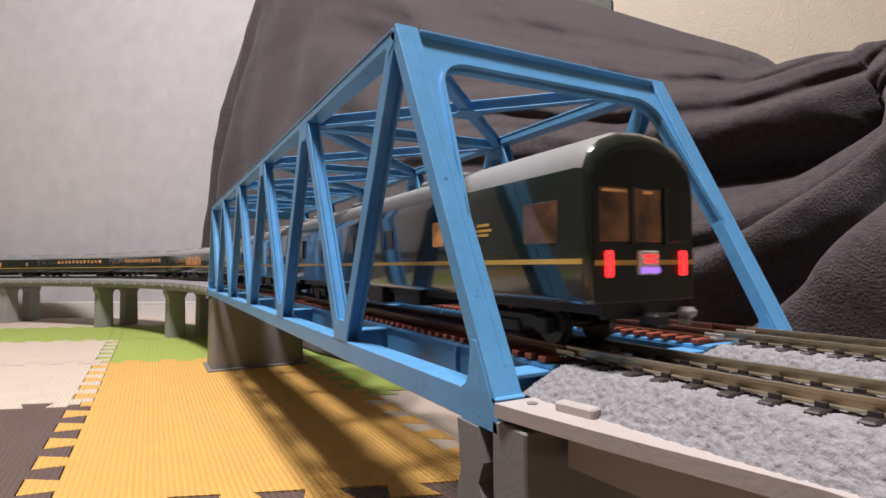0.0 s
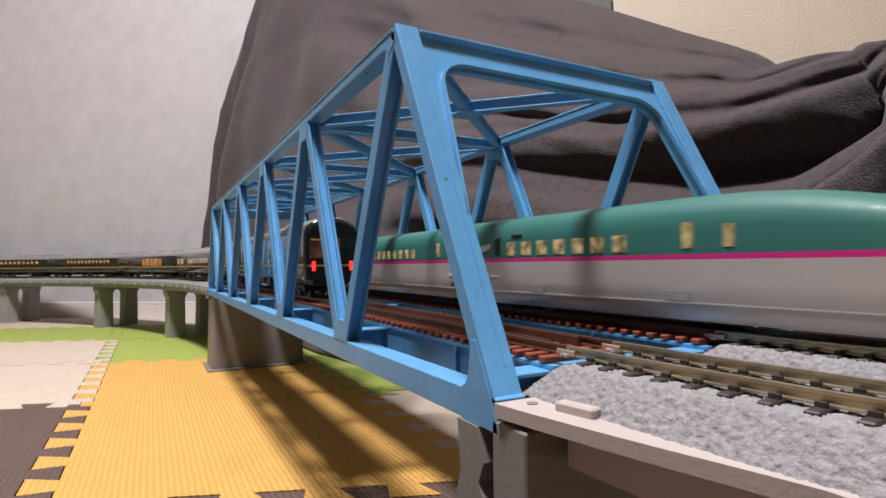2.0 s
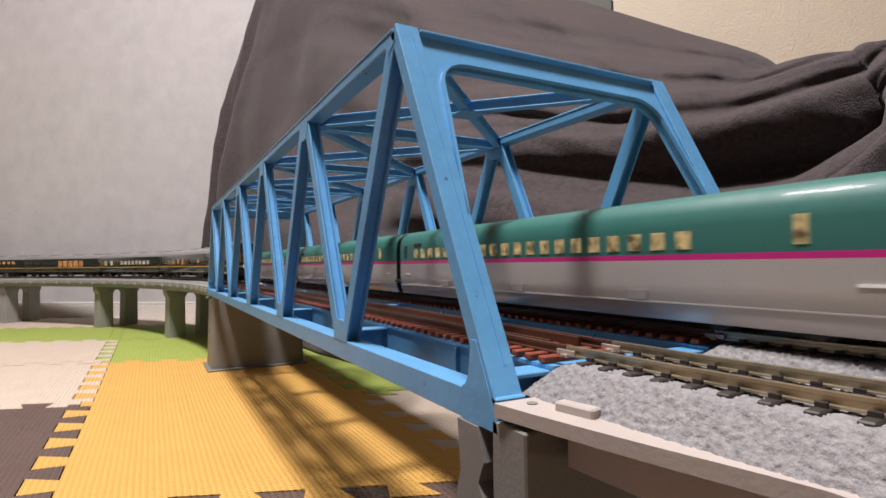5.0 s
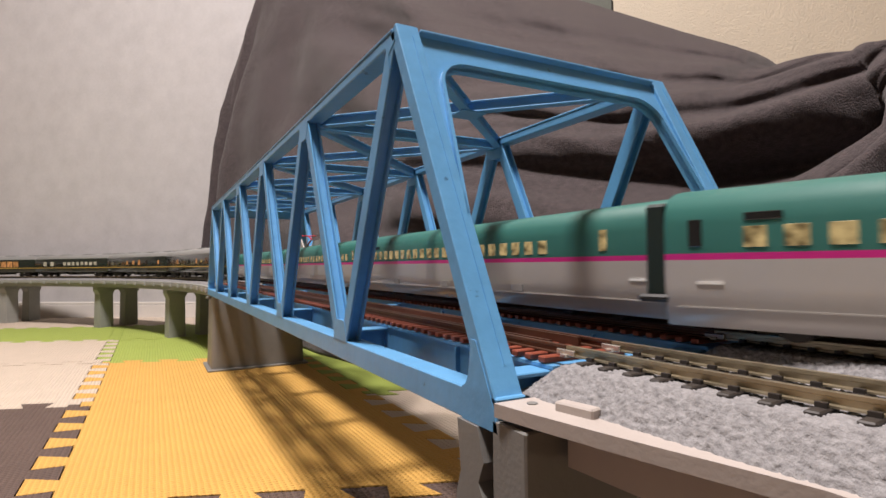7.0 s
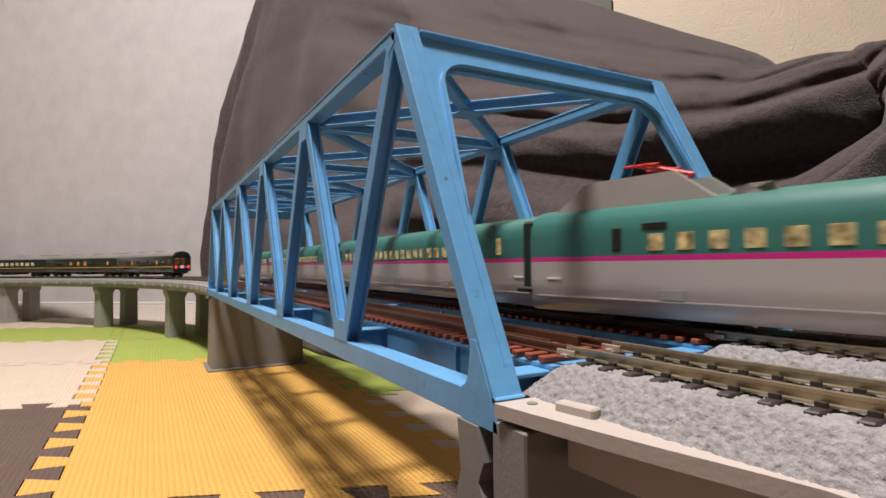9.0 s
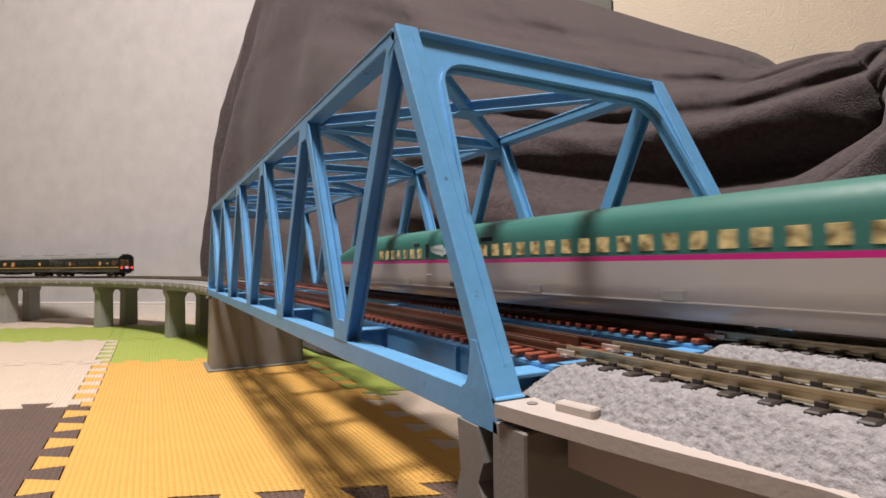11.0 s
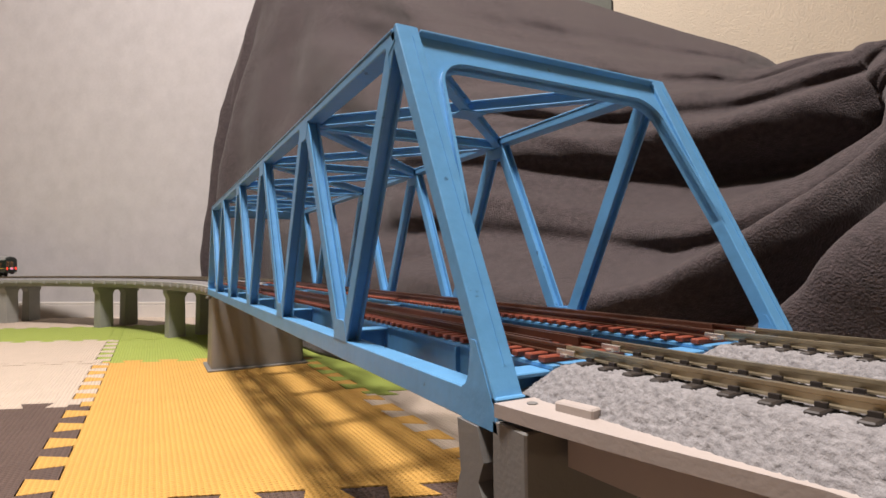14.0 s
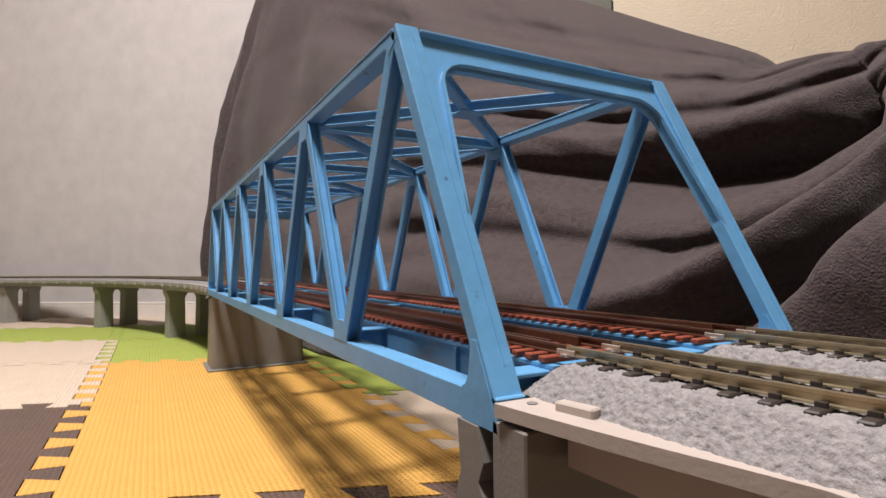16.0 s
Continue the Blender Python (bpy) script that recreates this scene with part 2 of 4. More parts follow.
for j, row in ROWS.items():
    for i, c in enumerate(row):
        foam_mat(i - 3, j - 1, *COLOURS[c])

# ---------------------------------------------------------------- truss bridge
bridge = empty("truss_bridge", "light blue painted model railway truss bridge for two tracks", "bridge", m=pose(0, 0, 0))


def node(side, i, top):
    return Vector((WB * side, P * i, ZT if top else ZB))


X = Vector((1, 0, 0))
Z = Vector((0, 0, 1))
HW = 0.0042                      # half the width of chords and end posts
ZC, ZU = ZB - 0.0018, ZT - 0.0050    # faces of the chords that the diagonals meet
POST_A, POST_B = Vector((0, 0.0072, 0.1183)), Vector((0, 0.0651, 0.2333))


def plate(bm, xs, prof, y0, z0, d=1):
    """Upright plate between two x, its outline in (y, z)."""
    f0 = [bm.verts.new((xs[0], y0 + d * u, z0 + w)) for u, w in prof]
    f1 = [bm.verts.new((xs[1], y0 + d * u, z0 + w)) for u, w in prof]
    fs = [bm.faces.new(f0), bm.faces.new(f1[::-1])]
    for k in range(len(prof)):
        k2 = (k + 1) % len(prof)
        fs.append(bm.faces.new((f0[k], f1[k], f1[k2], f0[k2])))
    bmesh.ops.recalc_face_normals(bm, faces=fs)


def mirrored(p, end):
    return Vector((p.x, NP * P - p.y, p.z)) if end else p.copy()


for side in (0, 1):
    x = WB * side
    xd = x + (-0.0011 if side == 0 else -0.0006)      # the diagonals sit towards one face
    # lower chord: channel with thin flanges
    bm = bmesh.new()
    add_box(bm, (x - HW, 0.0045, ZB - 0.0101), (x + HW, NP * P - 0.0045, ZC), None, 0.0004)
    part("lower_chord", bm, M_BLUE, bridge)
    # upper chord under its cover plate
    bm = bmesh.new()
    add_box(bm, (x - HW, 0.5 * P + 0.001, ZU), (x + HW, (NP - 0.5) * P - 0.001, ZT - 0.0012), None, 0.0004)
    part("upper_chord", bm, M_BLUE, bridge)
    bm = bmesh.new()
    add_box(bm, (x - HW - 0.0003, 0.5 * P + 0.0035, ZT - 0.0011), (x + HW + 0.0003, (NP - 0.5) * P - 0.0035, ZT), None, 0.0003)
    part("cover_plate", bm, M_BLUE, bridge)
    for end in (0, 1):
        d = -1 if end else 1
        base = NP * P if end else 0
        a, b = mirrored(POST_A, end) + X * x, mirrored(POST_B, end) + X * x
        m, L = beam_pose(a, b, X)
        s = 1 if end else -1
        bm = bmesh.new()
        add_box(bm, (-HW, -0.0026, -0.002), (HW, 0.0026, L + 0.0012), m, 0.0003)
        part("end_post", bm, M_BLUE, bridge)
        bm = bmesh.new()
        add_box(bm, (0.0010, 0.0026 * s - 0.0003, 0.010), (0.0012, 0.0026 * s + 0.0003, L - 0.004), m)
        part("cover_strip", bm, M_BLUE, bridge)
        # plate at the foot, rounded into the chord
        bm = bmesh.new()
        prof = [(0.0045, -0.0101), (0.0210, -0.0101), (0.0210, -0.0018), (0.0190, -0.0006), (0.0178, 0.0018), (0.0170, 0.0060), (0.0165, 0.0110), (0.0140, 0.0108), (0.0062, -0.0045)]
        for xx in (x - HW - 0.0002, x + HW - 0.0006):
            plate(bm, (xx, xx + 0.0008), prof, base, ZB, d)
        ya, yb = sorted((base + d * 0.0115, base + d * 0.0163))
        add_box(bm, (x - 0.0036, ya, ZB - 0.0030), (x + 0.0036, yb, ZB + 0.0070))
        part("gusset", bm, M_BLUE, bridge)
    for k in range(NP):
        for q in (k + 1, k):
            if q in (0, NP):
                continue
            r = 1 if q == k else -1
            top = Vector((xd, P * (k + 0.5) - r * 0.0046, ZU + 0.0004))
            low = Vector((xd, P * q + r * 0.0044, ZC - 0.0004))
            bm = i_beam(low, top, X, 0.0068, 0.0062, 0.0010, (0.0, 0.0), 0.0012)
            part("diagonal", bm, M_BLUE, bridge)
    # plates on the upper and lower nodes
    for k in range(NP):
        for top in (0, 1):
            if not top and k == 0:
                continue
            c = Vector((xd, P * (k + (0.5 if top else 0)), ZU if top else ZC))
            e = -1 if top else 1
            prof = [(-0.0090, -0.0003 * e), (0.0090, -0.0003 * e), (0.0080, 0.0030 * e), (0.0062, 0.0080 * e), (0.0036, 0.0084 * e), (-0.0036, 0.0084 * e), (-0.0062, 0.0080 * e), (-0.0080, 0.0030 * e)]
            if top and k in (0, NP - 1):
                prof = [(max(u, 0.0008 * (i + 1)) if k == 0 else min(u, -0.0008 * (i + 1)), w) for i, (u, w) in enumerate(prof)]
            bm = bmesh.new()
            for xx in (xd - 0.0033, xd + 0.0023):
                plate(bm, (xx, xx + 0.0010), prof, c.y, c.z)
            za, zb = sorted((c.z, c.z + e * 0.0040))
            lo = 0.0012 if top and k == 0 else -0.0034
            hi = -0.0012 if top and k == NP - 1 else 0.0034
            add_box(bm, (xd - 0.0022, c.y + lo, za), (xd + 0.0022, c.y + hi, zb))
            part("gusset", bm, M_BLUE, bridge)

# portals: a plate between the sloping end posts, with a rounded opening
for end in (0, 1):
    sg = -1 if end else 1
    a0, b0 = mirrored(POST_A, end), mirrored(POST_B, end)
    up = (b0 - a0).normalized()
    L = (b0 - a0).length
    nrm = X.cross(up)
    def pt(x, h, off):
        return b0 + X * x + up * h + nrm * off
    bm = bmesh.new()
    x0, x1, top = 0.0040, WB - 0.0040, -0.0006
    inner = []
    RC, BD = 0.0115, -0.0128
    fall = -0.074
    for k in range(13):
        a = math.pi - math.pi / 2 * k / 12
        inner.append((x0 + 0.0048 + RC + RC * math.cos(a), BD - RC + RC * math.sin(a)))
    inner += [(x1 - (u - x0), h) for u, h in inner[::-1]]
    loop_low = [(x0, fall)] + inner + [(x1, fall)]
    n = len(loop_low)
    loop_up = [(x0 + (x1 - x0) * min(1, max(0, (u - x0) / (x1 - x0))), top) for u, h in loop_low]
    for off0, off1 in ((-0.0012, 0.0012),):
        lo0 = [bm.verts.new(pt(u, h, off0)) for u, h in loop_low]
        lo1 = [bm.verts.new(pt(u, h, off1)) for u, h in loop_low]
        up0 = [bm.verts.new(pt(u, h + (1e-5 * k), off0)) for k, (u, h) in enumerate(loop_up)]
        up1 = [bm.verts.new(pt(u, h + (1e-5 * k), off1)) for k, (u, h) in enumerate(loop_up)]
        for k in range(n - 1):
            bm.faces.new((lo0[k], lo0[k + 1], up0[k + 1], up0[k]))
            bm.faces.new((lo1[k], up1[k], up1[k + 1], lo1[k + 1]))
            bm.faces.new((lo0[k], lo1[k], lo1[k + 1], lo0[k + 1]))
            bm.faces.new((up0[k], up0[k + 1], up1[k + 1], up1[k]))
        bm.faces.new((lo0[0], up0[0], up1[0], lo1[0]))
        bm.faces.new((lo0[-1], lo1[-1], up1[-1], up0[-1]))
        # flange along the opening
        fl0 = [bm.verts.new(pt(u, h, -0.0026)) for u, h in loop_low]
        fl1 = [bm.verts.new(pt(u, h, 0.0026)) for u, h in loop_low]
        c = (WB / 2, -0.05)
        def outw(u, h):
            d = Vector((u - c[0], h - c[1])).normalized() * 0.0012
            return u + d.x, h + d.y
        go0 = [bm.verts.new(pt(*outw(u, h), -0.0026)) for u, h in loop_low]
        go1 = [bm.verts.new(pt(*outw(u, h), 0.0026)) for u, h in loop_low]
        for k in range(n - 1):
            bm.faces.new((fl0[k], fl1[k], fl1[k + 1], fl0[k + 1]))
            bm.faces.new((go0[k], go0[k + 1], go1[k + 1], go1[k]))
            bm.faces.new((fl0[k], fl0[k + 1], go0[k + 1], go0[k]))
            bm.faces.new((fl1[k], go1[k], go1[k + 1], fl1[k + 1]))
    bmesh.ops.remove_doubles(bm, verts=bm.verts[:], dist=1e-6)
    bmesh.ops.recalc_face_normals(bm, faces=bm.faces[:])
    part("portal", bm, M_BLUE, bridge)
    m, _ = beam_pose(pt(0.0043, -0.0012, 0), pt(WB - 0.0043, -0.0012, 0), up)
    bm = bmesh.new()
    add_box(bm, (-0.0006, -0.0027, 0), (0.0006, 0.0036, WB - 0.0086), m, 0.0003)
    part("portal_flange", bm, M_BLUE, bridge)

# top struts and cross bracing
for k in range(NP):
    a, b = node(0, k + 0.5, 1), node(1, k + 0.5, 1)
    if 0 < k < NP - 1:
        part("top_strut", i_beam(a + Vector((0.004, 0, -0.0042)), b + Vector((-0.004, 0, -0.0042)), Z, 0.0056, 0.0060, 0.001), M_BLUE, bridge)
    if k < NP - 1:
        c, d = node(1, k + 1.5, 1), node(0, k + 1.5, 1)
        part("brace", i_beam(b + Vector((-0.003, 0.003, -0.0035)), d + Vector((0.003, -0.003, -0.0035)), Z, 0.0048, 0.0058, 0.0009), M_BLUE, bridge)
        mid = (b + d) / 2
        for e, f in ((a + Vector((0.003, 0.003, -0.0035)), mid + Vector((-0.0016, -0.0016, -0.0035))), (mid + Vector((0.0016, 0.0016, -0.0035)), c + Vector((-0.003, -0.003, -0.0035)))):
            part("brace", i_beam(e, f, Z, 0.0048, 0.0058, 0.0009), M_BLUE, bridge)
        bm = bmesh.new()
        add_box(bm, (mid.x - 0.007, mid.y - 0.007, mid.z - 0.0071), (mid.x + 0.007, mid.y + 0.007, mid.z - 0.0065))
        part("gusset", bm, M_BLUE, bridge)

# floor beams and stringers
for k in range(NP + 1):
    y = P * k + (0.0135 if k == 0 else -0.0135 if k == NP else 0)
    bm = bmesh.new()
    add_box(bm, (0.0045, y - 0.0008, ZB - 0.012), (WB - 0.0045, y + 0.0008, ZB + 0.001))
    add_box(bm, (0.0045, y - 0.0045, ZB + 0.001), (WB - 0.0045, y + 0.0045, ZB + 0.0022), None, 0.0003)
    add_box(bm, (0.0045, y - 0.0040, ZB - 0.0132), (WB - 0.0045, y + 0.0040, ZB - 0.012), None, 0.0003)
    part("floor_beam", bm, M_BLUE, bridge)
for t in (-1, 1):
    for r in (-1, 1):
        x = XC + t * HALF + r * 0.0138
        bm = bmesh.new()
        add_box(bm, (x - 0.0007, 0.008, ZB - 0.0150), (x + 0.0007, NP * P - 0.008, ZB + 0.0023))
        add_box(bm, (x - 0.0028, 0.008, ZB - 0.0160), (x + 0.0028, NP * P - 0.008, ZB - 0.0149))
        add_box(bm, (x - 0.0014, 0.008, ZB + 0.0024), (x + 0.0014, NP * P - 0.008, ZB + 0.0034))
        for k in range(NP):
            y = P * (k + 0.46)
            add_box(bm, (x - 0.0024, y - 0.0005, ZB - 0.0148), (x + 0.0024, y + 0.0005, ZB + 0.0020))
        part("stringer", bm, M_BLUE, bridge)

# ---------------------------------------------------------------- tracks
RAIL = [(-0.0011, -0.0026), (0.0011, -0.0026), (0.0011, -0.0022), (0.0004, -0.0020), (0.0004, -0.0009), (0.0007, -0.0007),
        (0.0007, 0), (-0.0007, 0), (-0.0007, -0.0007), (-0.0004, -0.0009), (-0.0004, -0.0020), (-0.0011, -0.0022)]
ZS = ZR - 0.0026                # top of the sleepers


def rail(off, s0, s1, step, material, parent):
    bm = bmesh.new()
    sweep(bm, [(off + o, ZR + z) for o, z in RAIL], stations(s0, s1, step))
    bmesh.ops.recalc_face_normals(bm, faces=bm.faces[:])
    return part("rail", bm, material, parent)


def sleeper_row(off, s0, s1, pitch, size, material, parent, name="sleeper", chairs=True):
    """size: length across, width along, depth."""
    L, w, d = size
    first, n = None, round((s1 - s0) / pitch)
    for k in range(n):
        m = on_track(s0 + pitch * (k + 0.5), off, ZS)
        if first is None:
            bm = box((-L / 2, -w / 2, -d), (L / 2, w / 2, 0), 0.0003)
            for r in (-1, 1) if chairs else ():
                for q in (-1, 1):
                    add_box(bm, (r * GAUGE / 2 + q * 0.0018 - 0.0005, -w * 0.35, 0), (r * GAUGE / 2 + q * 0.0018 + 0.0005, w * 0.35, 0.0009))
            first = part(name, bm, material, parent)
            first.matrix_basis = m
        else:
            again(name, first, parent, m)


JOINT = 0.0105                   # where bridge rails and ballasted rails meet
for t in (-1, 1):
    off = t * HALF
    tr = empty("bridge_track", "brown railway track with open red-brown sleepers on the bridge", "track", "tracks on the bridge", kind="structure")
    for r in (-1, 1):
        rail(off + r * GAUGE / 2, JOINT, NP * P + 0.004, 0.4, M_RAILBROWN, tr)
        bm = bmesh.new()
        sweep(bm, [(off + r * 0.0055 - 0.0005, ZS + 0.0001), (off + r * 0.0055 + 0.0005, ZS + 0.0001), (off + r * 0.0055 + 0.0005, ZR), (off + r * 0.0055 - 0.0005, ZR)], stations(JOINT + 0.010, NP * P - 0.01, 0.4))
        part("guard_rail", bm, M_RAILBROWN, tr)
    sleeper_row(off, 0.0095, NP * P, 0.0060, (0.0310, 0.0029, 0.0017), M_TIE_RED, tr, chairs=False)

NEAR_END, FAR_END = -4.1, 5.2
ZD = 0.121                       # deck of the viaduct


def edge_near(y):
    """Outer edge of the near deck."""
    y = max(y, -0.058)
    return -0.0050 - 0.170 * y + 0.93 * y * y


def bed(off, s0, s1, step):
    """Ballast bed of one track, its top under the sleepers, with stony flanks."""
    prof = [(-0.0245, ZD), (-0.0205, ZD + 0.0035), (-0.0168, ZS - 0.0012), (-0.013, ZS - 0.0012), (0, ZS - 0.0012), (0.013, ZS - 0.0012),
            (0.0168, ZS - 0.0012), (0.0205, ZD + 0.0035), (0.0245, ZD)]
    bm = bmesh.new()
    sweep(bm, [(off + o, z) for o, z in prof], stations(s0, s1, step))
    bmesh.ops.recalc_face_normals(bm, faces=bm.faces[:])
    return bm


def stony_bed(off, s0, s1, seed):
    """The bed beside the camera, with the lumps of its stones and a sloping end at s1."""
    prof = [(-0.0248, ZD), (-0.0205, ZD + 0.0042), (-0.0170, ZS - 0.0008), (0.0170, ZS - 0.0008), (0.0205, ZD + 0.0042), (0.0248, ZD)]
    across = []
    for (o0, z0), (o1, z1) in zip(prof, prof[1:]):
        n = max(2, round(math.hypot(o1 - o0, z1 - z0) / 0.0005))
        across += [(o0 + (o1 - o0) * k / n, z0 + (z1 - z0) * k / n) for k in range(n)]
    across.append(prof[-1])
    n = round((s1 - s0) / 0.00055)
    verts, faces = [], []
    w = len(across)
    for i in range(n + 1):
        s = s0 + (s1 - s0) * i / n
        p, a = path(s)
        end = min(1.0, max(0.0, (s1 - s) / 0.009)) ** 0.6
        for o, z in across:
            q = Vector((s * 900, (off + o) * 900, z * 900 + seed))
            lump = 0.00050 * noise.noise(q * 1.15) + 0.00034 * noise.noise(q * 2.6)
            rail_side = min(abs(abs(o) - GAUGE / 2) / 0.002, 1)
            lift = 0.0005 * rail_side if abs(o) < 0.017 else 0.0
            x = off + o + (lump if abs(o) > 0.017 else 0) * (1 if o > 0 else -1)
            zz = ZD + (z - ZD + lift * 0.3 + lump) * end if z > ZD + 1e-6 else ZD - 0.0001
            verts.append((p.x + x * math.cos(a), p.y + x * math.sin(a), zz))
    for i in range(n):
        for k in range(w - 1):
            faces.append((i * w + k, i * w + k + 1, (i + 1) * w + k + 1, (i + 1) * w + k))
    me = bpy.data.meshes.new("ballast")
    me.from_pydata(verts, [], faces)
    me.materials.append(M_BALLAST)
    for poly in me.polygons:
        poly.use_smooth = True
    me.flip_normals()
    return new("ballast", me)


for t in (-1, 1):
    off = t * HALF
    for s0, s1, near in ((NEAR_END, JOINT - 0.0006, True), (NP * P + 0.008, FAR_END, False)):
        tr = empty("ballasted_track", "grey ballast bed track with nickel rails and dark sleepers", "track", "ballasted tracks", kind="structure")
        part("ballast", bed(off, s0, -0.16 if near else s1, 0.03), M_BALLAST, tr)
        if near:
            stony_bed(off, -0.16, 0.0115, 10 + t).parent = tr
        for r in (-1, 1):
            rail(off + r * GAUGE / 2, s0, s1, 0.03, M_RAIL, tr)
        if near:
            sleeper_row(off, -0.50, 0.0065, 0.0068, (0.0280, 0.0027, 0.0030), M_TIE, tr)
        else:
            sleeper_row(off, s0, s0 + 1.3, 0.0068, (0.0262, 0.0025, 0.0030), M_TIE, tr)

# metal and clear plastic joiners where the tracks meet
for t in (-1, 1):
    for r in (-1, 1):
        bm = bmesh.new()
        m = on_track(JOINT - 0.001, t * HALF + r * GAUGE / 2, ZR)
        add_box(bm, (-0.0017, -0.0034, -0.0026), (-0.0008, 0.0034, -0.0009), m, 0.0002)
        add_box(bm, (0.0008, -0.0034, -0.0026), (0.0017, 0.0034, -0.0009), m, 0.0002)
        add_box(bm, (-0.0024, -0.0012, -0.0030), (0.0024, 0.0012, -0.0020), m, 0.0002)
        tagged(mesh_ob("rail_joiner", bm, M_JOINER), "bright metal rail joiner at the bridge end", "rail joiner", "rail joiners")

# near viaduct: deck slab, edge beam, girders
near_via = empty("viaduct_span", "beige plastic viaduct deck carrying two ballasted tracks", "viaduct", "viaduct spans", kind="structure")
bm = bmesh.new()
ys = [0.0040, -0.002, -0.007] + [-0.012 * k for k in range(1, 9)]
ZL = ZD - 0.0032
rows = []
for y in ys:
    xl = edge_near(y)
    rows.append([bm.verts.new((xl, y, z)) for z in (ZD, ZL)] + [bm.verts.new((0.142 + 1.4 * min(y, 0) ** 2, y, z)) for z in (ZL, ZD)])
for a, b in zip(rows, rows[1:]):
    for k in range(4):
        bm.faces.new((a[k], b[k], b[(k + 1) % 4], a[(k + 1) % 4]))
bm.faces.new(rows[0])
bm.faces.new(rows[-1][::-1])
bmesh.ops.recalc_face_normals(bm, faces=bm.faces[:])
part("deck", bm, M_DECK, near_via)
bm = bmesh.new()
sweep(bm, [(-0.062, ZL), (-0.062, ZD), (0.062, ZD), (0.062, ZL)], stations(NEAR_END, -0.0965, 0.06))
part("deck", bm, M_DECK, near_via)
for o in (-0.0535, 0.0, 0.0535):
    bm = bmesh.new()
    sweep(bm, [(o - 0.0035, ZL - 0.0090), (o - 0.0035, ZL - 0.0002), (o + 0.0035, ZL - 0.0002), (o + 0.0035, ZL - 0.0090)], stations(NEAR_END, -0.0085, 0.04))
    part("girder", bm, M_DECK, near_via)
bm = box((-0.0017, -0.0050, -0.001), (0.0017, 0.0050, 0.0016), 0.0004)
tab = part("tab", bm, M_DECK, near_via)
tab.matrix_basis = Matrix.Translation((0.0050, -0.0125, ZD + 0.0005)) @ Matrix.Rotation(radians(11), 4, "Z")

# flat disc on the deck; its grey is the shade inside a dimple
bm = bmesh.new()
bmesh.ops.create_cone(bm, cap_ends=True, segments=18, radius1=0.0013, radius2=0.0013, depth=0.0003, matrix=Matrix.Translation((0.0018, -0.0008, ZD + 0.0001)))
part("peg_hole", bm, M_GREYPIER, near_via, "small grey disc toned as the shade in a peg hole")

# far viaduct
ZDF = ZD + 0.0022
far_via = empty("viaduct_span", "pale grey plastic viaduct deck curving towards the wall", "viaduct", "viaduct spans", kind="structure")
bm = bmesh.new()
sweep(bm, [(-0.064, ZDF - 0.0065), (-0.064, ZDF), (0.064, ZDF), (0.064, ZDF - 0.0065)], stations(NP * P + 0.006, FAR_END, 0.05))
bmesh.ops.recalc_face_normals(bm, faces=bm.faces[:])
part("deck", bm, M_VIADUCT, far_via)
for o in (-0.05, -0.017, 0.017, 0.05):
    bm = bmesh.new()
    sweep(bm, [(o - 0.003, ZDF - 0.0165), (o - 0.003, ZDF - 0.0067), (o + 0.003, ZDF - 0.0067), (o + 0.003, ZDF - 0.0165)], stations(NP * P + 0.03, FAR_END, 0.05))
    part("girder", bm, M_VIADUCT, far_via)

first = None
for k in range(30):
    for o in (-0.0655, 0.0655):
        m = on_track(NP * P + 0.03 + 0.052 * k, o, ZDF - 0.0040)
        if first is None:
            first = part("bracket", box((-0.0014, -0.0045, -0.0045), (0.0014, 0.0045, 0.002), 0.0004), M_VIADUCT, far_via)
            first.matrix_basis = m
        else:
            again("bracket", first, far_via, m)


def pier(s, material=M_VIADUCT):
    """Two columns with a crosshead, and a haunch on each column."""
    m = on_track(s, 0, 0)
    ob = empty("viaduct_pier", "grey plastic two-column viaduct pier on the foam mats", "pier", "viaduct piers", m=m)
    part("crosshead", box((-0.052, -0.011, ZDF - 0.0245), (0.052, 0.011, ZDF - 0.0167), 0.0012), material, ob)
    for r in (-1, 1):
        bm = bmesh.new()
        c = r * 0.031
        rings = []
        for z, hx, hy in ((ZM, 0.0165, 0.0125), (ZM + 0.0015, 0.0165, 0.0125), (ZDF - 0.034, 0.0155, 0.0115), (ZDF - 0.0247, 0.0205, 0.0115)):
            rings.append([bm.verts.new((c + sx * hx, sy * hy, z)) for sx, sy in ((-1, -1), (1, -1), (1, 1), (-1, 1))])
        for a, b in zip(rings, rings[1:]):
            for k in range(4):
                bm.faces.new((a[k], a[(k + 1) % 4], b[(k + 1) % 4], b[k]))
        bm.faces.new(rings[0][::-1])
        bm.faces.new(rings[-1])
        part("column", bm, material, ob)
    return ob


first_pier = pier(1.172)
for s in (1.524, 1.894, 2.252, 2.54, 3.0, 3.4, 3.8, 4.2, 4.6, 5.0, -0.45, -0.85, -1.25, -1.65, -2.05, -2.45, -2.85, -3.25, -3.65, -4.0):
    copy_thing(first_pier, on_track(s, 0, 0))

# big pier under the far end of the bridge
ob = empty("bridge_pier", "solid brown-grey bridge pier with a flared foot", "pier", m=pose(XC, NP * P - 0.008, 0))
bm = bmesh.new()
rings = []
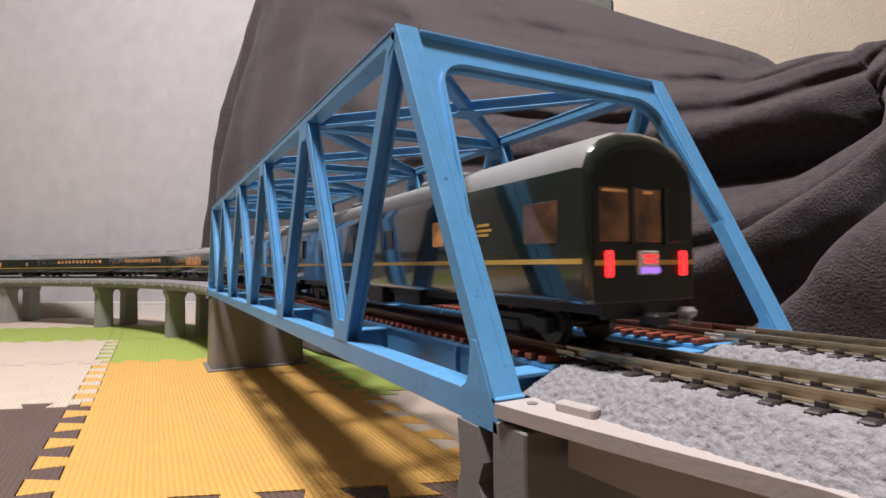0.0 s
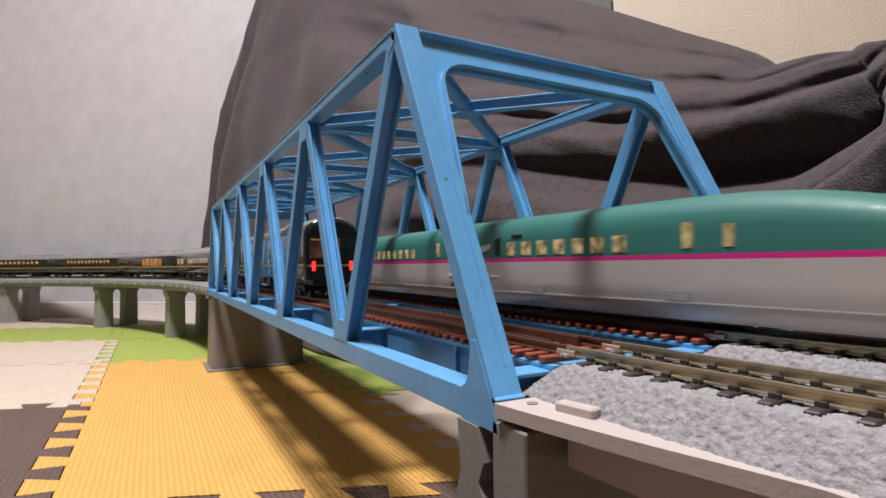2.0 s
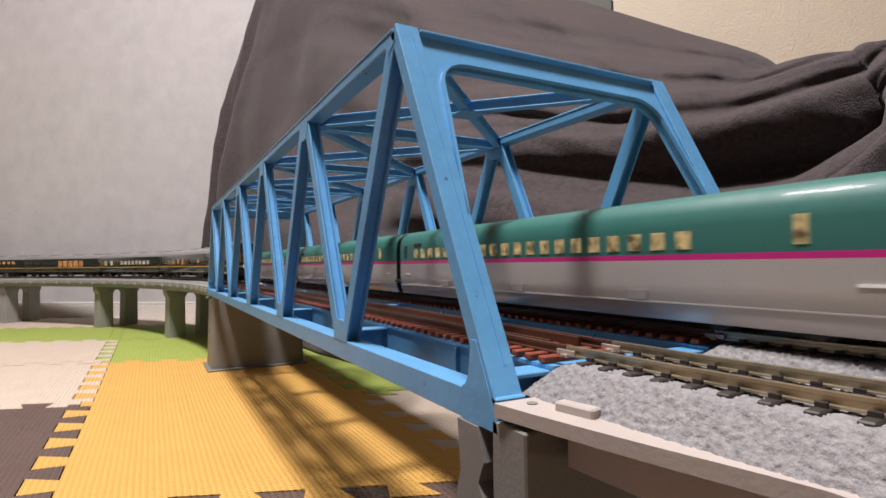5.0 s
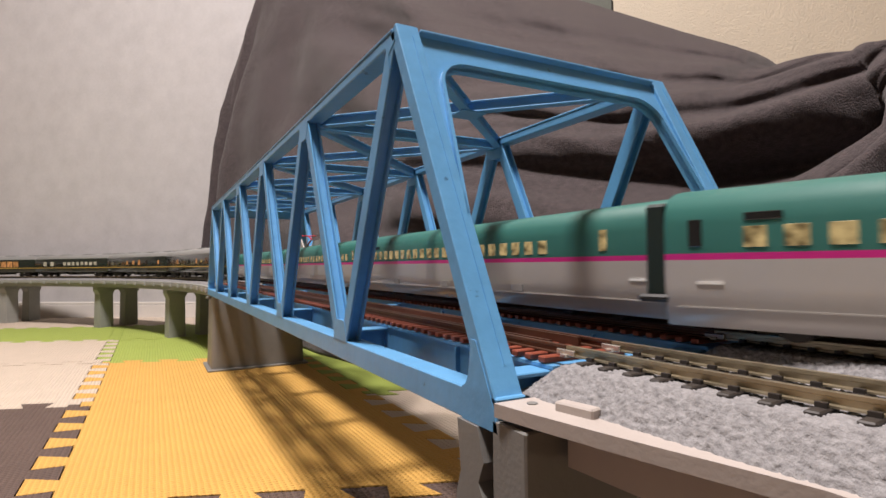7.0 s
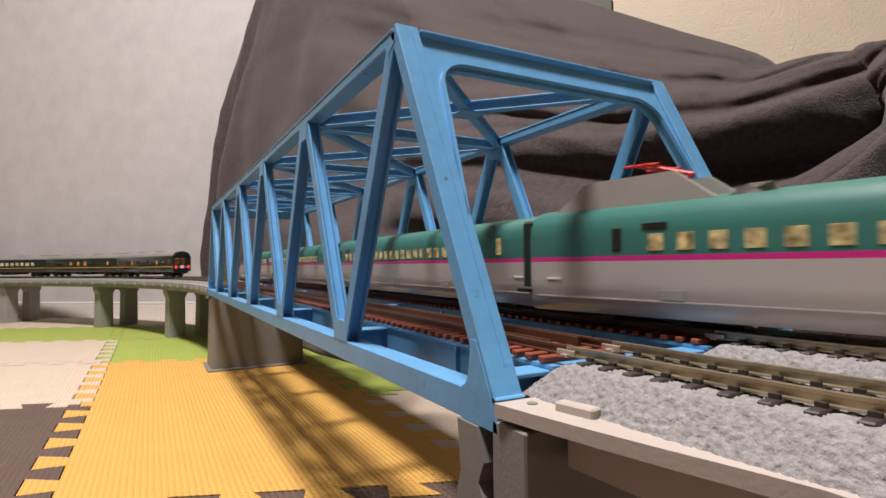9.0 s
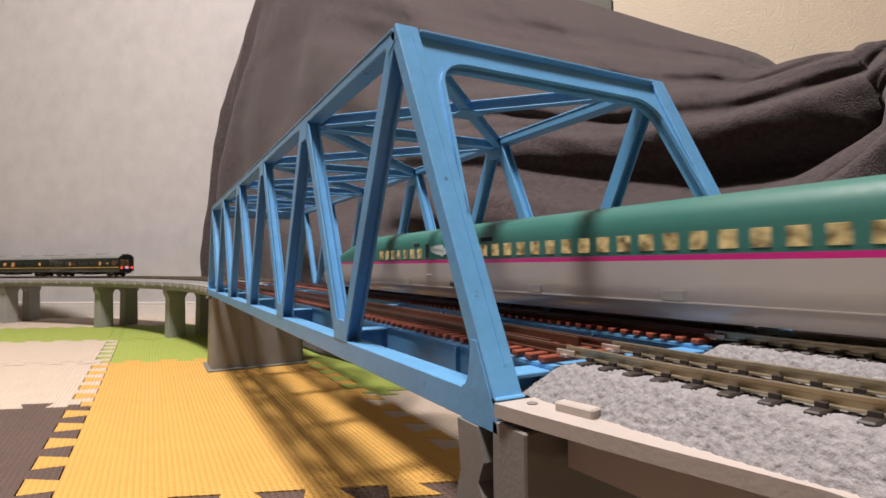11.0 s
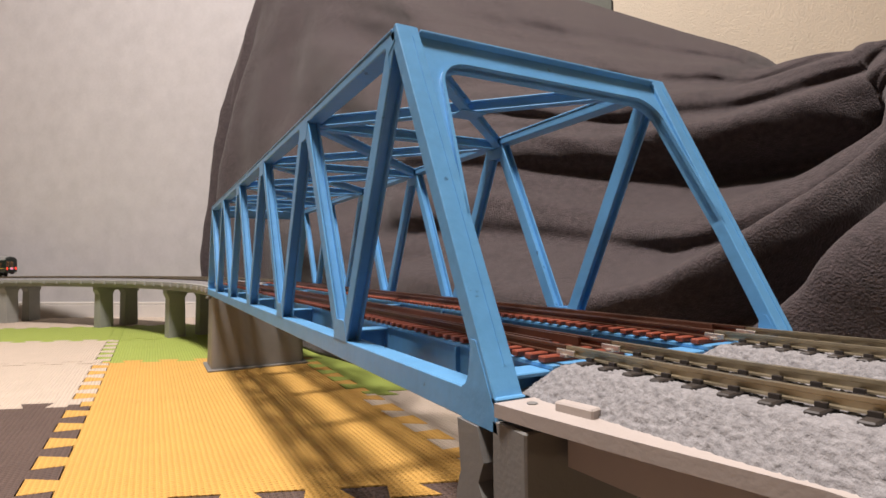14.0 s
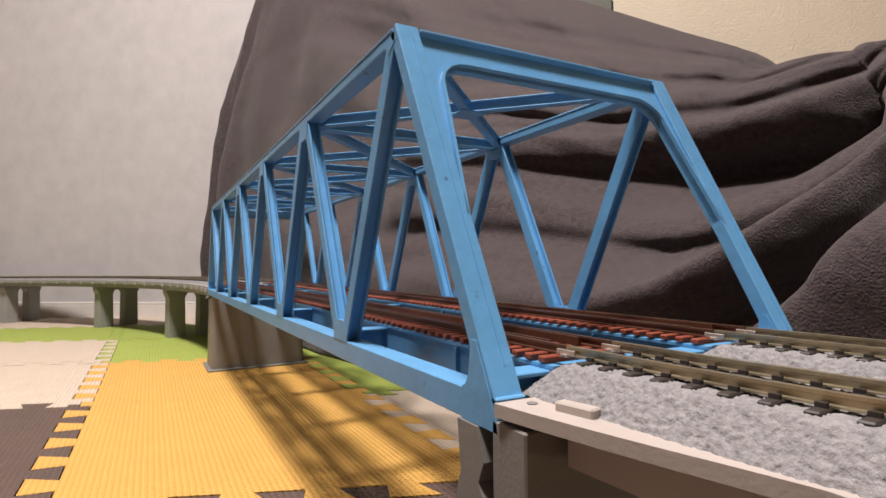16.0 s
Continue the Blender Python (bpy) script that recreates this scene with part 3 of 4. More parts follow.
for z, hx, hy in ((ZM + 0.0032, 0.0640, 0.034), (ZB - 0.022, 0.062, 0.032), (ZB - 0.0128, 0.062, 0.032)):
    ring = []
    for sx, sy, a0 in ((1, 1, 0), (-1, 1, 90), (-1, -1, 180), (1, -1, 270)):
        for k in range(4):
            a = radians(a0 + 30 * k)
            ring.append(bm.verts.new((sx * (hx - 0.006) + 0.006 * math.cos(a), sy * (hy - 0.006) + 0.006 * math.sin(a), z)))
    rings.append(ring)
for a, b in zip(rings, rings[1:]):
    for k in range(16):
        bm.faces.new((a[k], a[(k + 1) % 16], b[(k + 1) % 16], b[k]))
bm.faces.new(rings[0][::-1])
bm.faces.new(rings[-1])
part("shaft", bm, M_GREYPIER, ob)
part("foot", box((-0.069, -0.039, ZM), (0.069, 0.039, ZM + 0.003), 0.0008), M_GREYPIER, ob)
part("bearing", box((-0.068, -0.006, ZB - 0.0165), (-0.0622, 0.006, ZB - 0.0128), 0.0005), M_GREYPIER, ob, "dark bearing block")

# near pier: slotted pillar
ob = empty("bridge_pier", "grey plastic slotted pier under the near bridge end", "pier", m=pose(0, 0, 0))
part("column", box((-0.0044, -0.0062, ZM), (0.030, 0.0070, 0.1165), 0.0005), M_GREYPIER, ob)
part("column", box((0.085, -0.0062, ZM), (0.129, 0.0070, 0.1165), 0.0005), M_GREYPIER, ob)
prof = [(0.0074, ZM), (0.0232, ZM), (0.0232, 0.094), (0.0210, 0.1000), (0.0225, ZB - 0.0103), (0.0128, ZB - 0.0103), (0.0100, 0.1050), (0.0125, 0.0995), (0.0090, 0.0935), (0.0096, 0.082), (0.0074, 0.080)]
for x0, x1 in ((-0.0050, 0.018), (0.107, 0.131)):
    bm = bmesh.new()
    a = [bm.verts.new((x0, y, z)) for y, z in prof]
    b = [bm.verts.new((x1, y, z)) for y, z in prof]
    bm.faces.new(a)
    bm.faces.new(b[::-1])
    for k in range(len(prof)):
        k2 = (k + 1) % len(prof)
        bm.faces.new((a[k], b[k], b[k2], a[k2]))
    bmesh.ops.recalc_face_normals(bm, faces=bm.faces[:])
    part("bearing_block", bm, M_GREYPIER, ob)

# ---------------------------------------------------------------- blanket
RIDGE = [(0.206, 1.487, 0.859), (0.172, 1.434, 0.87), (0.201, 1.358, 0.891), (0.336, 1.197, 0.908), (0.555, 1.004, 0.868), (0.696, 0.769, 0.72),
         (0.736, 0.535, 0.567), (0.711, 0.388, 0.473), (0.69, 0.346, 0.427), (0.628, 0.228, 0.398), (0.611, 0.172, 0.388), (0.678, 0.034, 0.403)]
FOOT = [(0.122, 1.453), (0.058, 1.395), (0.063, 1.338), (0.131, 1.052), (0.172, 0.766), (0.205, 0.575), (0.233, 0.403), (0.251, 0.289), (0.27, 0.193), (0.307, 0.079), (0.355, 0.003), (0.487, -0.091)]


def curve_at(pts, u):
    """Catmull-Rom through pts at u in 0..1."""
    n = len(pts) - 1
    f = min(max(u, 0), 0.99999) * n
    i = int(f)
    t = f - i
    p = [Vector(pts[min(max(i + k, 0), n)]) for k in (-1, 0, 1, 2)]
    return 0.5 * (2 * p[1] + (p[2] - p[0]) * t + (2 * p[0] - 5 * p[1] + 4 * p[2] - p[3]) * t * t + (3 * p[1] - p[0] - 3 * p[2] + p[3]) * t ** 3)


def crest(a):
    """A wave with rounded ridges and wide valleys."""
    return (0.5 + 0.5 * math.sin(a)) ** 1.6 - 0.4


# crests of the large swags: height v along u, lowest first
SWAGS = [[(0.36, -0.30), (1.0, -0.30)],
         [(0.36, -0.09), (0.70, 0.02), (0.755, 0.14), (0.78, 0.20), (0.805, 0.285), (0.83, 0.36), (0.86, 0.46), (0.92, 0.70), (1.0, 0.95)],
         [(0.36, 0.12), (0.468, 0.17), (0.525, 0.205), (0.61, 0.255), (0.672, 0.265), (0.703, 0.28), (0.745, 0.32), (0.77, 0.37), (0.79, 0.425), (0.823, 0.535), (0.873, 0.66), (0.93, 0.84), (1.0, 1.02)],
         [(0.36, 0.27), (0.44, 0.315), (0.493, 0.36), (0.54, 0.395), (0.60, 0.415), (0.658, 0.425), (0.718, 0.455), (0.763, 0.52), (0.797, 0.60), (0.883, 0.77), (1.0, 1.08)],
         [(0.36, 0.39), (0.415, 0.425), (0.465, 0.48), (0.51, 0.525), (0.557, 0.56), (0.61, 0.61), (0.667, 0.67), (0.748, 0.745), (0.823, 0.85), (0.893, 0.88), (1.0, 1.14)],
         [(0.36, 0.53), (0.47, 0.59), (0.54, 0.64), (0.625, 0.74), (0.718, 0.84), (0.788, 0.92), (0.858, 0.95), (1.0, 1.2)],
         [(0.36, 0.70), (0.46, 0.75), (0.527, 0.79), (0.605, 0.85), (0.69, 0.93), (0.763, 0.99), (1.0, 1.3)],
         [(0.36, 0.86), (0.62, 0.97), (0.9, 1.15), (1.0, 1.4)], [(0.36, 1.5), (1.0, 1.6)]]


def swag_at(row, u):
    for (a, p), (b, q) in zip(row, row[1:]):
        if u <= b:
            t = max(0.0, (u - a) / (b - a))
            return p + (q - p) * t
    return row[-1][1]


def swag_level(row, u):
    return sum(swag_at(row, u + 0.014 * k) * w for k, w in ((-2, 1), (-1, 2), (0, 3), (1, 2), (2, 1))) / 9


def swags(u, v, level):
    """A short ledge above every crest, then a long slope out to the next crest."""
    v = v + 0.022 * noise.noise((u * 7, v * 5, 3.3))
    for k in range(len(level) - 1):
        a, b = level[k], level[k + 1]
        if a <= v < b:
            gap, t = b - a, (v - a) / (b - a)
            s = 0.40
            dip = 0.5 - 0.5 * math.cos(math.pi * t / s) if t < s else 0.5 + 0.5 * math.cos(math.pi * (t - s) / (1 - s))
            return 0.045 - (0.13 + 0.21 * min(1.0, max(0.0, (u - 0.48) / 0.2))) * min(gap, 0.30) * dip + 0.007 * math.sin(t * 14 + 6 * u) * dip
    return 0.0


def folds(u, v, level):
    """Depth of the folds: hanging ones on the tall part, swags on the low part."""
    hang = max(0.0, min(1.0, (0.34 - u) / 0.14))
    d = hang * (0.025 * math.sin(60 * u + 2.5 * math.sin(3 * v)) + 0.010 * math.sin(133 * u + 1.0 + 2 * v)) * (0.30 + 0.70 * (1 - v))
    warp = 0.06 * noise.noise((u * 3.1, v * 2.3, 1.7)) + 0.02 * noise.noise((u * 8, v * 6, 6.1))
    low = 0.47 + 0.15 * v
    w = v - 2.9 * (u - low) ** 2 * (0.75 + 0.7 * v) + warp
    swag = 1 - hang
    mid = min(1, 0.3 + 3 * v) * (1 - 0.4 * v ** 4)
    ph = 24 * w + 8 * w * abs(w) - 3.3
    big = min(1.0, max(0.0, (u - 0.37) / 0.10))
    d += swag * big * swags(u, v, level) * min(1, 0.4 + 4 * v)
    d += swag * (1 - big) * mid * (0.040 * crest(ph) + 0.036 * crest(0.52 * ph + 1.2) + 0.008 * crest(2.1 * ph + 5 * u + 0.6))
    # slanting folds on the upper part
    up = min(1, max(0, (v - 0.42) / 0.25)) * min(1, max(0, (u - 0.24) / 0.1)) * min(1, max(0, (0.72 - u) / 0.2))
    sl = v + 1.15 * u + 0.05 * noise.noise((u * 5, v * 4, 2.2))
    d += up * (1 - 0.45 * big) * (0.042 * crest(27 * sl) + 0.011 * crest(61 * sl + 1))
    d += 0.012 * noise.noise((u * 9, v * 5, 0.3)) + 0.004 * noise.noise((u * 31, v * 14, 4.3))
    return d


bm = bmesh.new()
NU, NV = 300, 150
grid = []
for i in range(NU + 1):
    u = i / NU
    r, f = curve_at(RIDGE, u), curve_at([(*q, 0) for q in FOOT], u)
    r2, f2 = curve_at(RIDGE, u + 0.01), curve_at([(*q, 0) for q in FOOT], u + 0.01)
    tan = (r2 - r + f2 - f)
    nrm = Vector((-tan.y, tan.x, 0)).normalized() * -1
    col = []
    level = [swag_level(row, u) for row in SWAGS]
    for k in range(NV + 1):
        v = k / NV
        h = v ** 1.9
        p = f.lerp(r, h)
        p.z = ZM + (r.z - ZM) * v
        p += nrm * folds(u, v, level) * (1 - 0.6 * v ** 6)
        # the cloth falls back under the upper swag and comes out again at the lower one
        mid = 0.45 * level[2] + 0.55 * level[4]
        reach = min(1.0, max(0.0, (u - 0.44) / 0.16)) * min(1.0, max(0.0, (0.93 - u) / 0.08))
        p -= nrm * 0.085 * reach * math.exp(-((v - mid) / (0.16 if v > mid else 0.12)) ** 2)
        col.append(bm.verts.new(p))
    # over the top and down behind
    for k in range(1, 12):
        q = r - nrm * ((0.010 if u < 0.55 else 0.05) * k) + Vector((0, 0, -0.004 * k * k))
        col.append(bm.verts.new(q))
    grid.append(col)
for a, b in zip(grid, grid[1:]):
    for k in range(len(a) - 1):
        bm.faces.new((a[k], b[k], b[k + 1], a[k + 1]))
bmesh.ops.recalc_face_normals(bm, faces=bm.faces[:])
cloth = mesh_ob("blanket", bm, M_CLOTH, smooth=True)
sol = cloth.modifiers.new("thickness", "SOLIDIFY")
sol.thickness = 0.004
tagged(cloth, "dark grey-brown fleece blanket draped over furniture in loose folds", "blanket")

# back of the chair that shows behind the blanket
top = room_point(0.369, 1.303)
chair = empty("chair", "grey chair back with a dark rim behind the blanket", "chair", m=Matrix.Translation((top.x, top.y, 0)) @ TURN)
bm = bmesh.new()
ring = [(-0.16, 0.53), (-0.16, 0.792), (-0.12, 0.830), (-0.02, 0.835), (0.022, 0.823), (0.045, 0.792), (0.05, 0.53)]
f0 = [bm.verts.new((x, 0, z)) for x, z in ring]
f1 = [bm.verts.new((x, 0.03, z)) for x, z in ring]
bm.faces.new(f0)
bm.faces.new(f1[::-1])
for k in range(len(ring)):
    k2 = (k + 1) % len(ring)
    bm.faces.new((f0[k], f1[k], f1[k2], f0[k2]))
bmesh.ops.recalc_face_normals(bm, faces=bm.faces[:])
part("backrest", bm, mat("grey_green_fabric", (0.16, 0.17, 0.15), 0.8, var=0.1, scale=120, bump=0.3, bscale=900), chair)
bm = bmesh.new()
for (xa, za), (xb, zb) in zip(ring[1:-1], ring[2:]):
    m, L = beam_pose((xa, 0.012, za), (xb, 0.012, zb), (0, 1, 0))
    bmesh.ops.create_cone(bm, cap_ends=True, segments=10, radius1=0.009, radius2=0.009, depth=L + 0.006, matrix=m @ Matrix.Translation((0, 0, L / 2)))
part("rim", bm, mat("black_rim", (0.015, 0.015, 0.015), 0.4), chair, "black plastic rim")
for x in (-0.13, 0.02):
    part("leg", box((x - 0.012, 0.002, ZF), (x + 0.012, 0.026, 0.56), 0.002), mat("black_rim", (0.015, 0.015, 0.015), 0.4), chair)

# ---------------------------------------------------------------- trains
M_EGREEN = mat("green_gloss", (0.028, 0.145, 0.122), 0.55, var=0.04, scale=30, coat=0.05)
# green of bellows and car ends, with the shade between cars put in
M_EDARK = mat("gap_shade_green", (0.0030, 0.0150, 0.0120), 0.6, var=0.1, scale=60)
M_EWHITE = mat("white_gloss", (0.42, 0.40, 0.385), 0.3, var=0.03, scale=30, coat=0.4)
M_EPINK = mat("pink_stripe", (0.55, 0.02, 0.22), 0.35, var=0.04, scale=30)
M_EGREY = mat("grey_fairing", (0.36, 0.34, 0.32), 0.4, var=0.05, scale=30)
M_WHEEL = mat("blackened_wheel", (0.05, 0.045, 0.04), 0.4, metal=0.5, var=0.2, scale=200)
M_VENT = mat("vent_grey", (0.26, 0.25, 0.24), 0.5, var=0.1, scale=200)
M_BLACK = mat("black_underframe", (0.012, 0.012, 0.012), 0.5, var=0.3, scale=70)
M_LIT = mat("lit_window", (0.10, 0.075, 0.035), 0.12, var=0.42, scale=260, emit=(1.0, 0.72, 0.32), glow=0.25, scatter=True)
M_WINDARK = mat("dark_window", (0.02, 0.02, 0.02), 0.08, var=0.1, scale=40)
M_HEAD = mat("headlight_lens", (0.8, 0.85, 0.85), 0.2, var=0.02, emit=(0.8, 1.0, 0.95), glow=1.8)
M_HEADOFF = mat("clear_lens", (0.05, 0.16, 0.13), 0.12, var=0.05)
M_RED = mat("red_panto", (0.6, 0.02, 0.02), 0.4, var=0.1)
M_TGREEN = mat("dark_green_gloss", (0.010, 0.018, 0.013), 0.16, var=0.1, scale=30, coat=0.8)
M_TROOF = mat("grey_roof", (0.24, 0.24, 0.235), 0.5, var=0.1, scale=40)
M_GOLD = mat("gold_stripe", (0.62, 0.40, 0.08), 0.35, var=0.1, scale=50)
M_AMBER = mat("amber_window", (0.3, 0.15, 0.06), 0.15, var=0.4, scale=140, emit=(1.0, 0.42, 0.14), glow=0.20, scatter=True)
M_PALE = mat("pale_lit_window", (0.2, 0.18, 0.14), 0.15, var=0.3, scale=140, emit=(1.0, 0.85, 0.62), glow=0.22, scatter=True)
M_ENDGLASS = mat("end_window_glass", (0.05, 0.03, 0.02), 0.1, var=0.4, scale=110, emit=(1.0, 0.40, 0.15), glow=0.04)
M_TAIL = mat("tail_lamp", (0.6, 0.02, 0.02), 0.3, var=0.02, emit=(1.0, 0.02, 0.02), glow=2.5)
M_MARK = mat("lit_headboard", (0.7, 0.4, 0.6), 0.3, var=0.02, emit=(1.0, 0.22, 0.45), glow=0.8)
M_VIOLET = mat("lit_violet", (0.4, 0.2, 0.7), 0.3, var=0.02, emit=(0.45, 0.2, 1.0), glow=1.0)
# darker copy of the body green, for the end that reflects less light
M_TFACE = mat("dulled_end_green", (0.006, 0.012, 0.009), 0.35, var=0.1, scale=30)


def shell(bm, sections, prof, faces_of, cap=0):
    """Loft of one profile scaled by the sections (y, half width, z bottom, z top)."""
    rings = []
    for y, w, z0, z1 in sections:
        rings.append([bm.verts.new((a * w, y, z0 + (z1 - z0) * b)) for a, b in prof])
    n = len(prof)
    for r0, r1 in zip(rings, rings[1:]):
        for k in range(n):
            f = bm.faces.new((r0[k], r0[(k + 1) % n], r1[(k + 1) % n], r1[k]))
            f.material_index = faces_of(k)
            f.smooth = True
    if cap is not None:
        bm.faces.new(rings[0]).material_index = cap
        bm.faces.new(rings[-1][::-1]).material_index = cap
    bmesh.ops.recalc_face_normals(bm, faces=bm.faces[:])
    return rings


def bogie(parent, y, name="bogie"):
    bm = bmesh.new()
    add_box(bm, (-0.0125, -0.016, 0.0035), (-0.0095, 0.016, 0.0085), None, 0.0008)
    add_box(bm, (0.0095, -0.016, 0.0035), (0.0125, 0.016, 0.0085), None, 0.0008)
    add_box(bm, (-0.0095, -0.004, 0.0040), (0.0095, 0.004, 0.0095))
    for sx in (-1, 1):
        for q in (-0.0145, 0.0145):
            add_box(bm, (sx * 0.0118 - 0.0016, q - 0.0026, 0.0030), (sx * 0.0118 + 0.0016, q + 0.0026, 0.0078), None, 0.0006)
        add_box(bm, (sx * 0.0122 - 0.0012, -0.0048, 0.0022), (sx * 0.0122 + 0.0012, 0.0048, 0.0062), None, 0.0006)
    ob = part(name, bm, M_BLACK, parent)
    ob.matrix_basis = Matrix.Translation((0, y, 0))
    for q in (-0.0145 * 1.0, 0.0145):
        bm = bmesh.new()
        for x, rad, wide in ((-0.0084, 0.0052, 0.0022), (0.0084, 0.0052, 0.0022), (-0.0070, 0.0060, 0.0006), (0.0070, 0.0060, 0.0006), (0, 0.0012, 0.0205)):
            bmesh.ops.create_cone(bm, cap_ends=True, segments=20, radius1=rad, radius2=rad, depth=wide, matrix=Matrix.Translation((x, 0, 0.0052)) @ Matrix.Rotation(math.pi / 2, 4, "Y"))
        w = part("wheelset", bm, M_WHEEL, ob)
        w.matrix_basis = Matrix.Translation((0, q, 0))
    return ob


# --- high speed train: profile from the lower left up and over
E_L, E_W, E_H, E_B = 0.2888, 0.0193, 0.0445, 0.0030
ECUT = [(-0.90, 0.0), (-0.985, 0.10), (-1.0, 0.30), (-1.0, 0.474), (-1.0, 0.520), (-1.0, 0.73), (-0.967, 0.83), (-0.865, 0.92), (-0.66, 0.972), (-0.35, 1.0)]
EPROF = ECUT + [(-a, b) for a, b in ECUT[::-1]]


def e_face(k):
    n = len(EPROF)
    k2 = k if k < n // 2 else n - 2 - k
    if k == n - 1:
        return 2
    return 0 if k2 < 3 else 1 if k2 == 3 else 3


E_MATS = [M_EWHITE, M_EPINK, M_BLACK, M_EGREEN, M_EDARK]


def e_window(parent, y, z, w, h, side, material, store={}):
    key = (round(w, 4), round(h, 4), material.name)
    m = Matrix.Translation((side * E_W * 1.0, y, z)) @ (Matrix.Rotation(0 if side > 0 else math.pi, 4, "Z"))
    if key not in store:
        bm = box((-0.0008, -w / 2, -h / 2), (0.00025, w / 2, h / 2), 0.0002)
        store[key] = part("window", bm, material, parent)
        store[key].matrix_basis = m
        return store[key]
    return again("window", store[key], parent, m)


NOSE = 0.172                     # length of the tapered end
NOSE_TOP = [(0, 0.0172), (0.003, 0.0200), (0.008, 0.0230), (0.015, 0.0243), (0.030, 0.0252), (0.045, 0.0266), (0.058, 0.0281), (0.072, 0.0303), (0.086, 0.0330), (0.100, 0.0356), (0.115, 0.0393), (0.130, 0.0423), (0.150, 0.0441), (0.172, 0.0445)]
NOSE_BELT = [(0, 0.0154), (0.033, 0.0155), (0.040, 0.0166), (0.050, 0.0191), (0.060, 0.0208), (0.075, 0.0222), (0.090, 0.0229), (0.3, 0.0229)]


def level(rows, d):
    """Smooth height along the end of the car, d metres behind its tip."""
    def at(q):
        for (a, p), (b, r) in zip(rows, rows[1:]):
            if q <= b:
                return p + (r - p) * max(0.0, q - a) / (b - a)
        return rows[-1][1]
    r = min(0.005, d * 0.6)
    return (at(d - r) + 2 * at(d) + at(d + r)) / 4


M_EMBLEM = mat("emblem_silver", (0.42, 0.50, 0.49), 0.35, 0.0, 0.2, 300)
M_MARK = mat("bright_white", (0.85, 0.85, 0.82), 0.25)


def e_car(kind, lit=True):
    """kind: mid, panto or nose. Origin on the rails, y=0 at the middle; the nose points to -y."""
    ob = empty("train_car", {"mid": "green and white high-speed train car with pink stripe", "panto": "green and white high-speed train car with red pantograph",
                             "nose": "green and white high-speed end car with long nose"}[kind], "train car", "cars of the green train")
    h = E_L / 2
    bm = bmesh.new()
    if kind != "nose":
        shell(bm, [(-h, E_W * 0.97, E_B + 0.0005, E_H - 0.0006), (-h + 0.001, E_W, E_B, E_H), (h - 0.001, E_W, E_B, E_H), (h, E_W * 0.97, E_B + 0.0005, E_H - 0.0006)], EPROF, e_face, 4)
        part("body", bm, E_MATS, ob)
    else:
        # long nose: width and roof fall towards the tip, the stripe runs down with them
        n0 = -0.158
        sec = []
        for k in range(49):
            d = NOSE * (k / 48) ** 1.5
            w = E_W * (0.30 + 0.70 * min(1, d / 0.070) ** 0.58)
            if d < 0.008:
                w *= 0.70 + 0.30 * (d / 0.008) ** 0.5
            zb = E_B + 0.0055 * max(0, 1 - d / 0.014) ** 2
            sec.append((n0 + d, w, zb, level(NOSE_TOP, d)))
        sec += [(h - 0.001, E_W, E_B, E_H), (h, E_W * 0.97, E_B + 0.0005, E_H - 0.0006)]
        rings = []
        for y, w, z0, z1 in sec:
            t = min(1, (y - n0) / 0.155)
            zs = min(level(NOSE_BELT, y - n0), z1 - 0.0014)     # lower edge of the stripe
            ring = []
            th = 0.0018 * min(1, max(0.0, y - n0 - 0.040) / 0.035) + 0.00002
            for a, b in EPROF:
                if b <= 0.474:
                    z = z0 + (zs - z0) * b / 0.474
                elif b <= 0.520:
                    z = zs + th
                else:
                    z = zs + th + (z1 - zs - th) * (b - 0.520) / 0.475
                aa = a
                if t < 0.7 and b > 0.5:
                    aa = a * (1 - 0.18 * (1 - t / 0.7) * (b - 0.5) / 0.5)
                ring.append(bm.verts.new((aa * w, y, z)))
            rings.append(ring)
        n = len(EPROF)
        for r0, r1 in zip(rings, rings[1:]):
            for k in range(n):
                f = bm.faces.new((r0[k], r0[(k + 1) % n], r1[(k + 1) % n], r1[k]))
                f.material_index = e_face(k)
                f.smooth = True
        f = bm.faces.new(rings[0])
        f.material_index = 3
        bm.faces.new(rings[-1][::-1]).material_index = 4
        bmesh.ops.recalc_face_normals(bm, faces=bm.faces[:])
        part("body", bm, E_MATS, ob)
        # cockpit bump with dark glass
        bm = bmesh.new()
        bmesh.ops.create_uvsphere(bm, u_segments=24, v_segments=12, radius=1.0)
        bmesh.ops.scale(bm, vec=(0.0100, 0.032, 0.0056), verts=bm.verts[:])
        c = part("cockpit", bm, M_EGREEN, ob, smooth=True)
        c.matrix_basis = Matrix.Translation((0, n0 + 0.101, 0.0333)) @ Matrix.Rotation(radians(4), 4, "X")
        bm = bmesh.new()
        bmesh.ops.create_uvsphere(bm, u_segments=24, v_segments=12, radius=1.0)
        bmesh.ops.scale(bm, vec=(0.0088, 0.0120, 0.0047), verts=bm.verts[:])
        g = part("windscreen", bm, M_WINDARK, ob, "black glossy windscreen", smooth=True)
        g.matrix_basis = Matrix.Translation((0, n0 + 0.0805, 0.0322)) @ Matrix.Rotation(radians(24), 4, "X")
        for s in (-1, 1):
            bm = bmesh.new()
            bmesh.ops.create_uvsphere(bm, u_segments=16, v_segments=10, radius=1.0)
            bmesh.ops.scale(bm, vec=(0.0012, 0.0048, 0.0022), verts=bm.verts[:])
            L = part("headlight", bm, M_HEAD if lit else M_HEADOFF, ob, "bright white headlight" if lit else "unlit headlight", smooth=True)
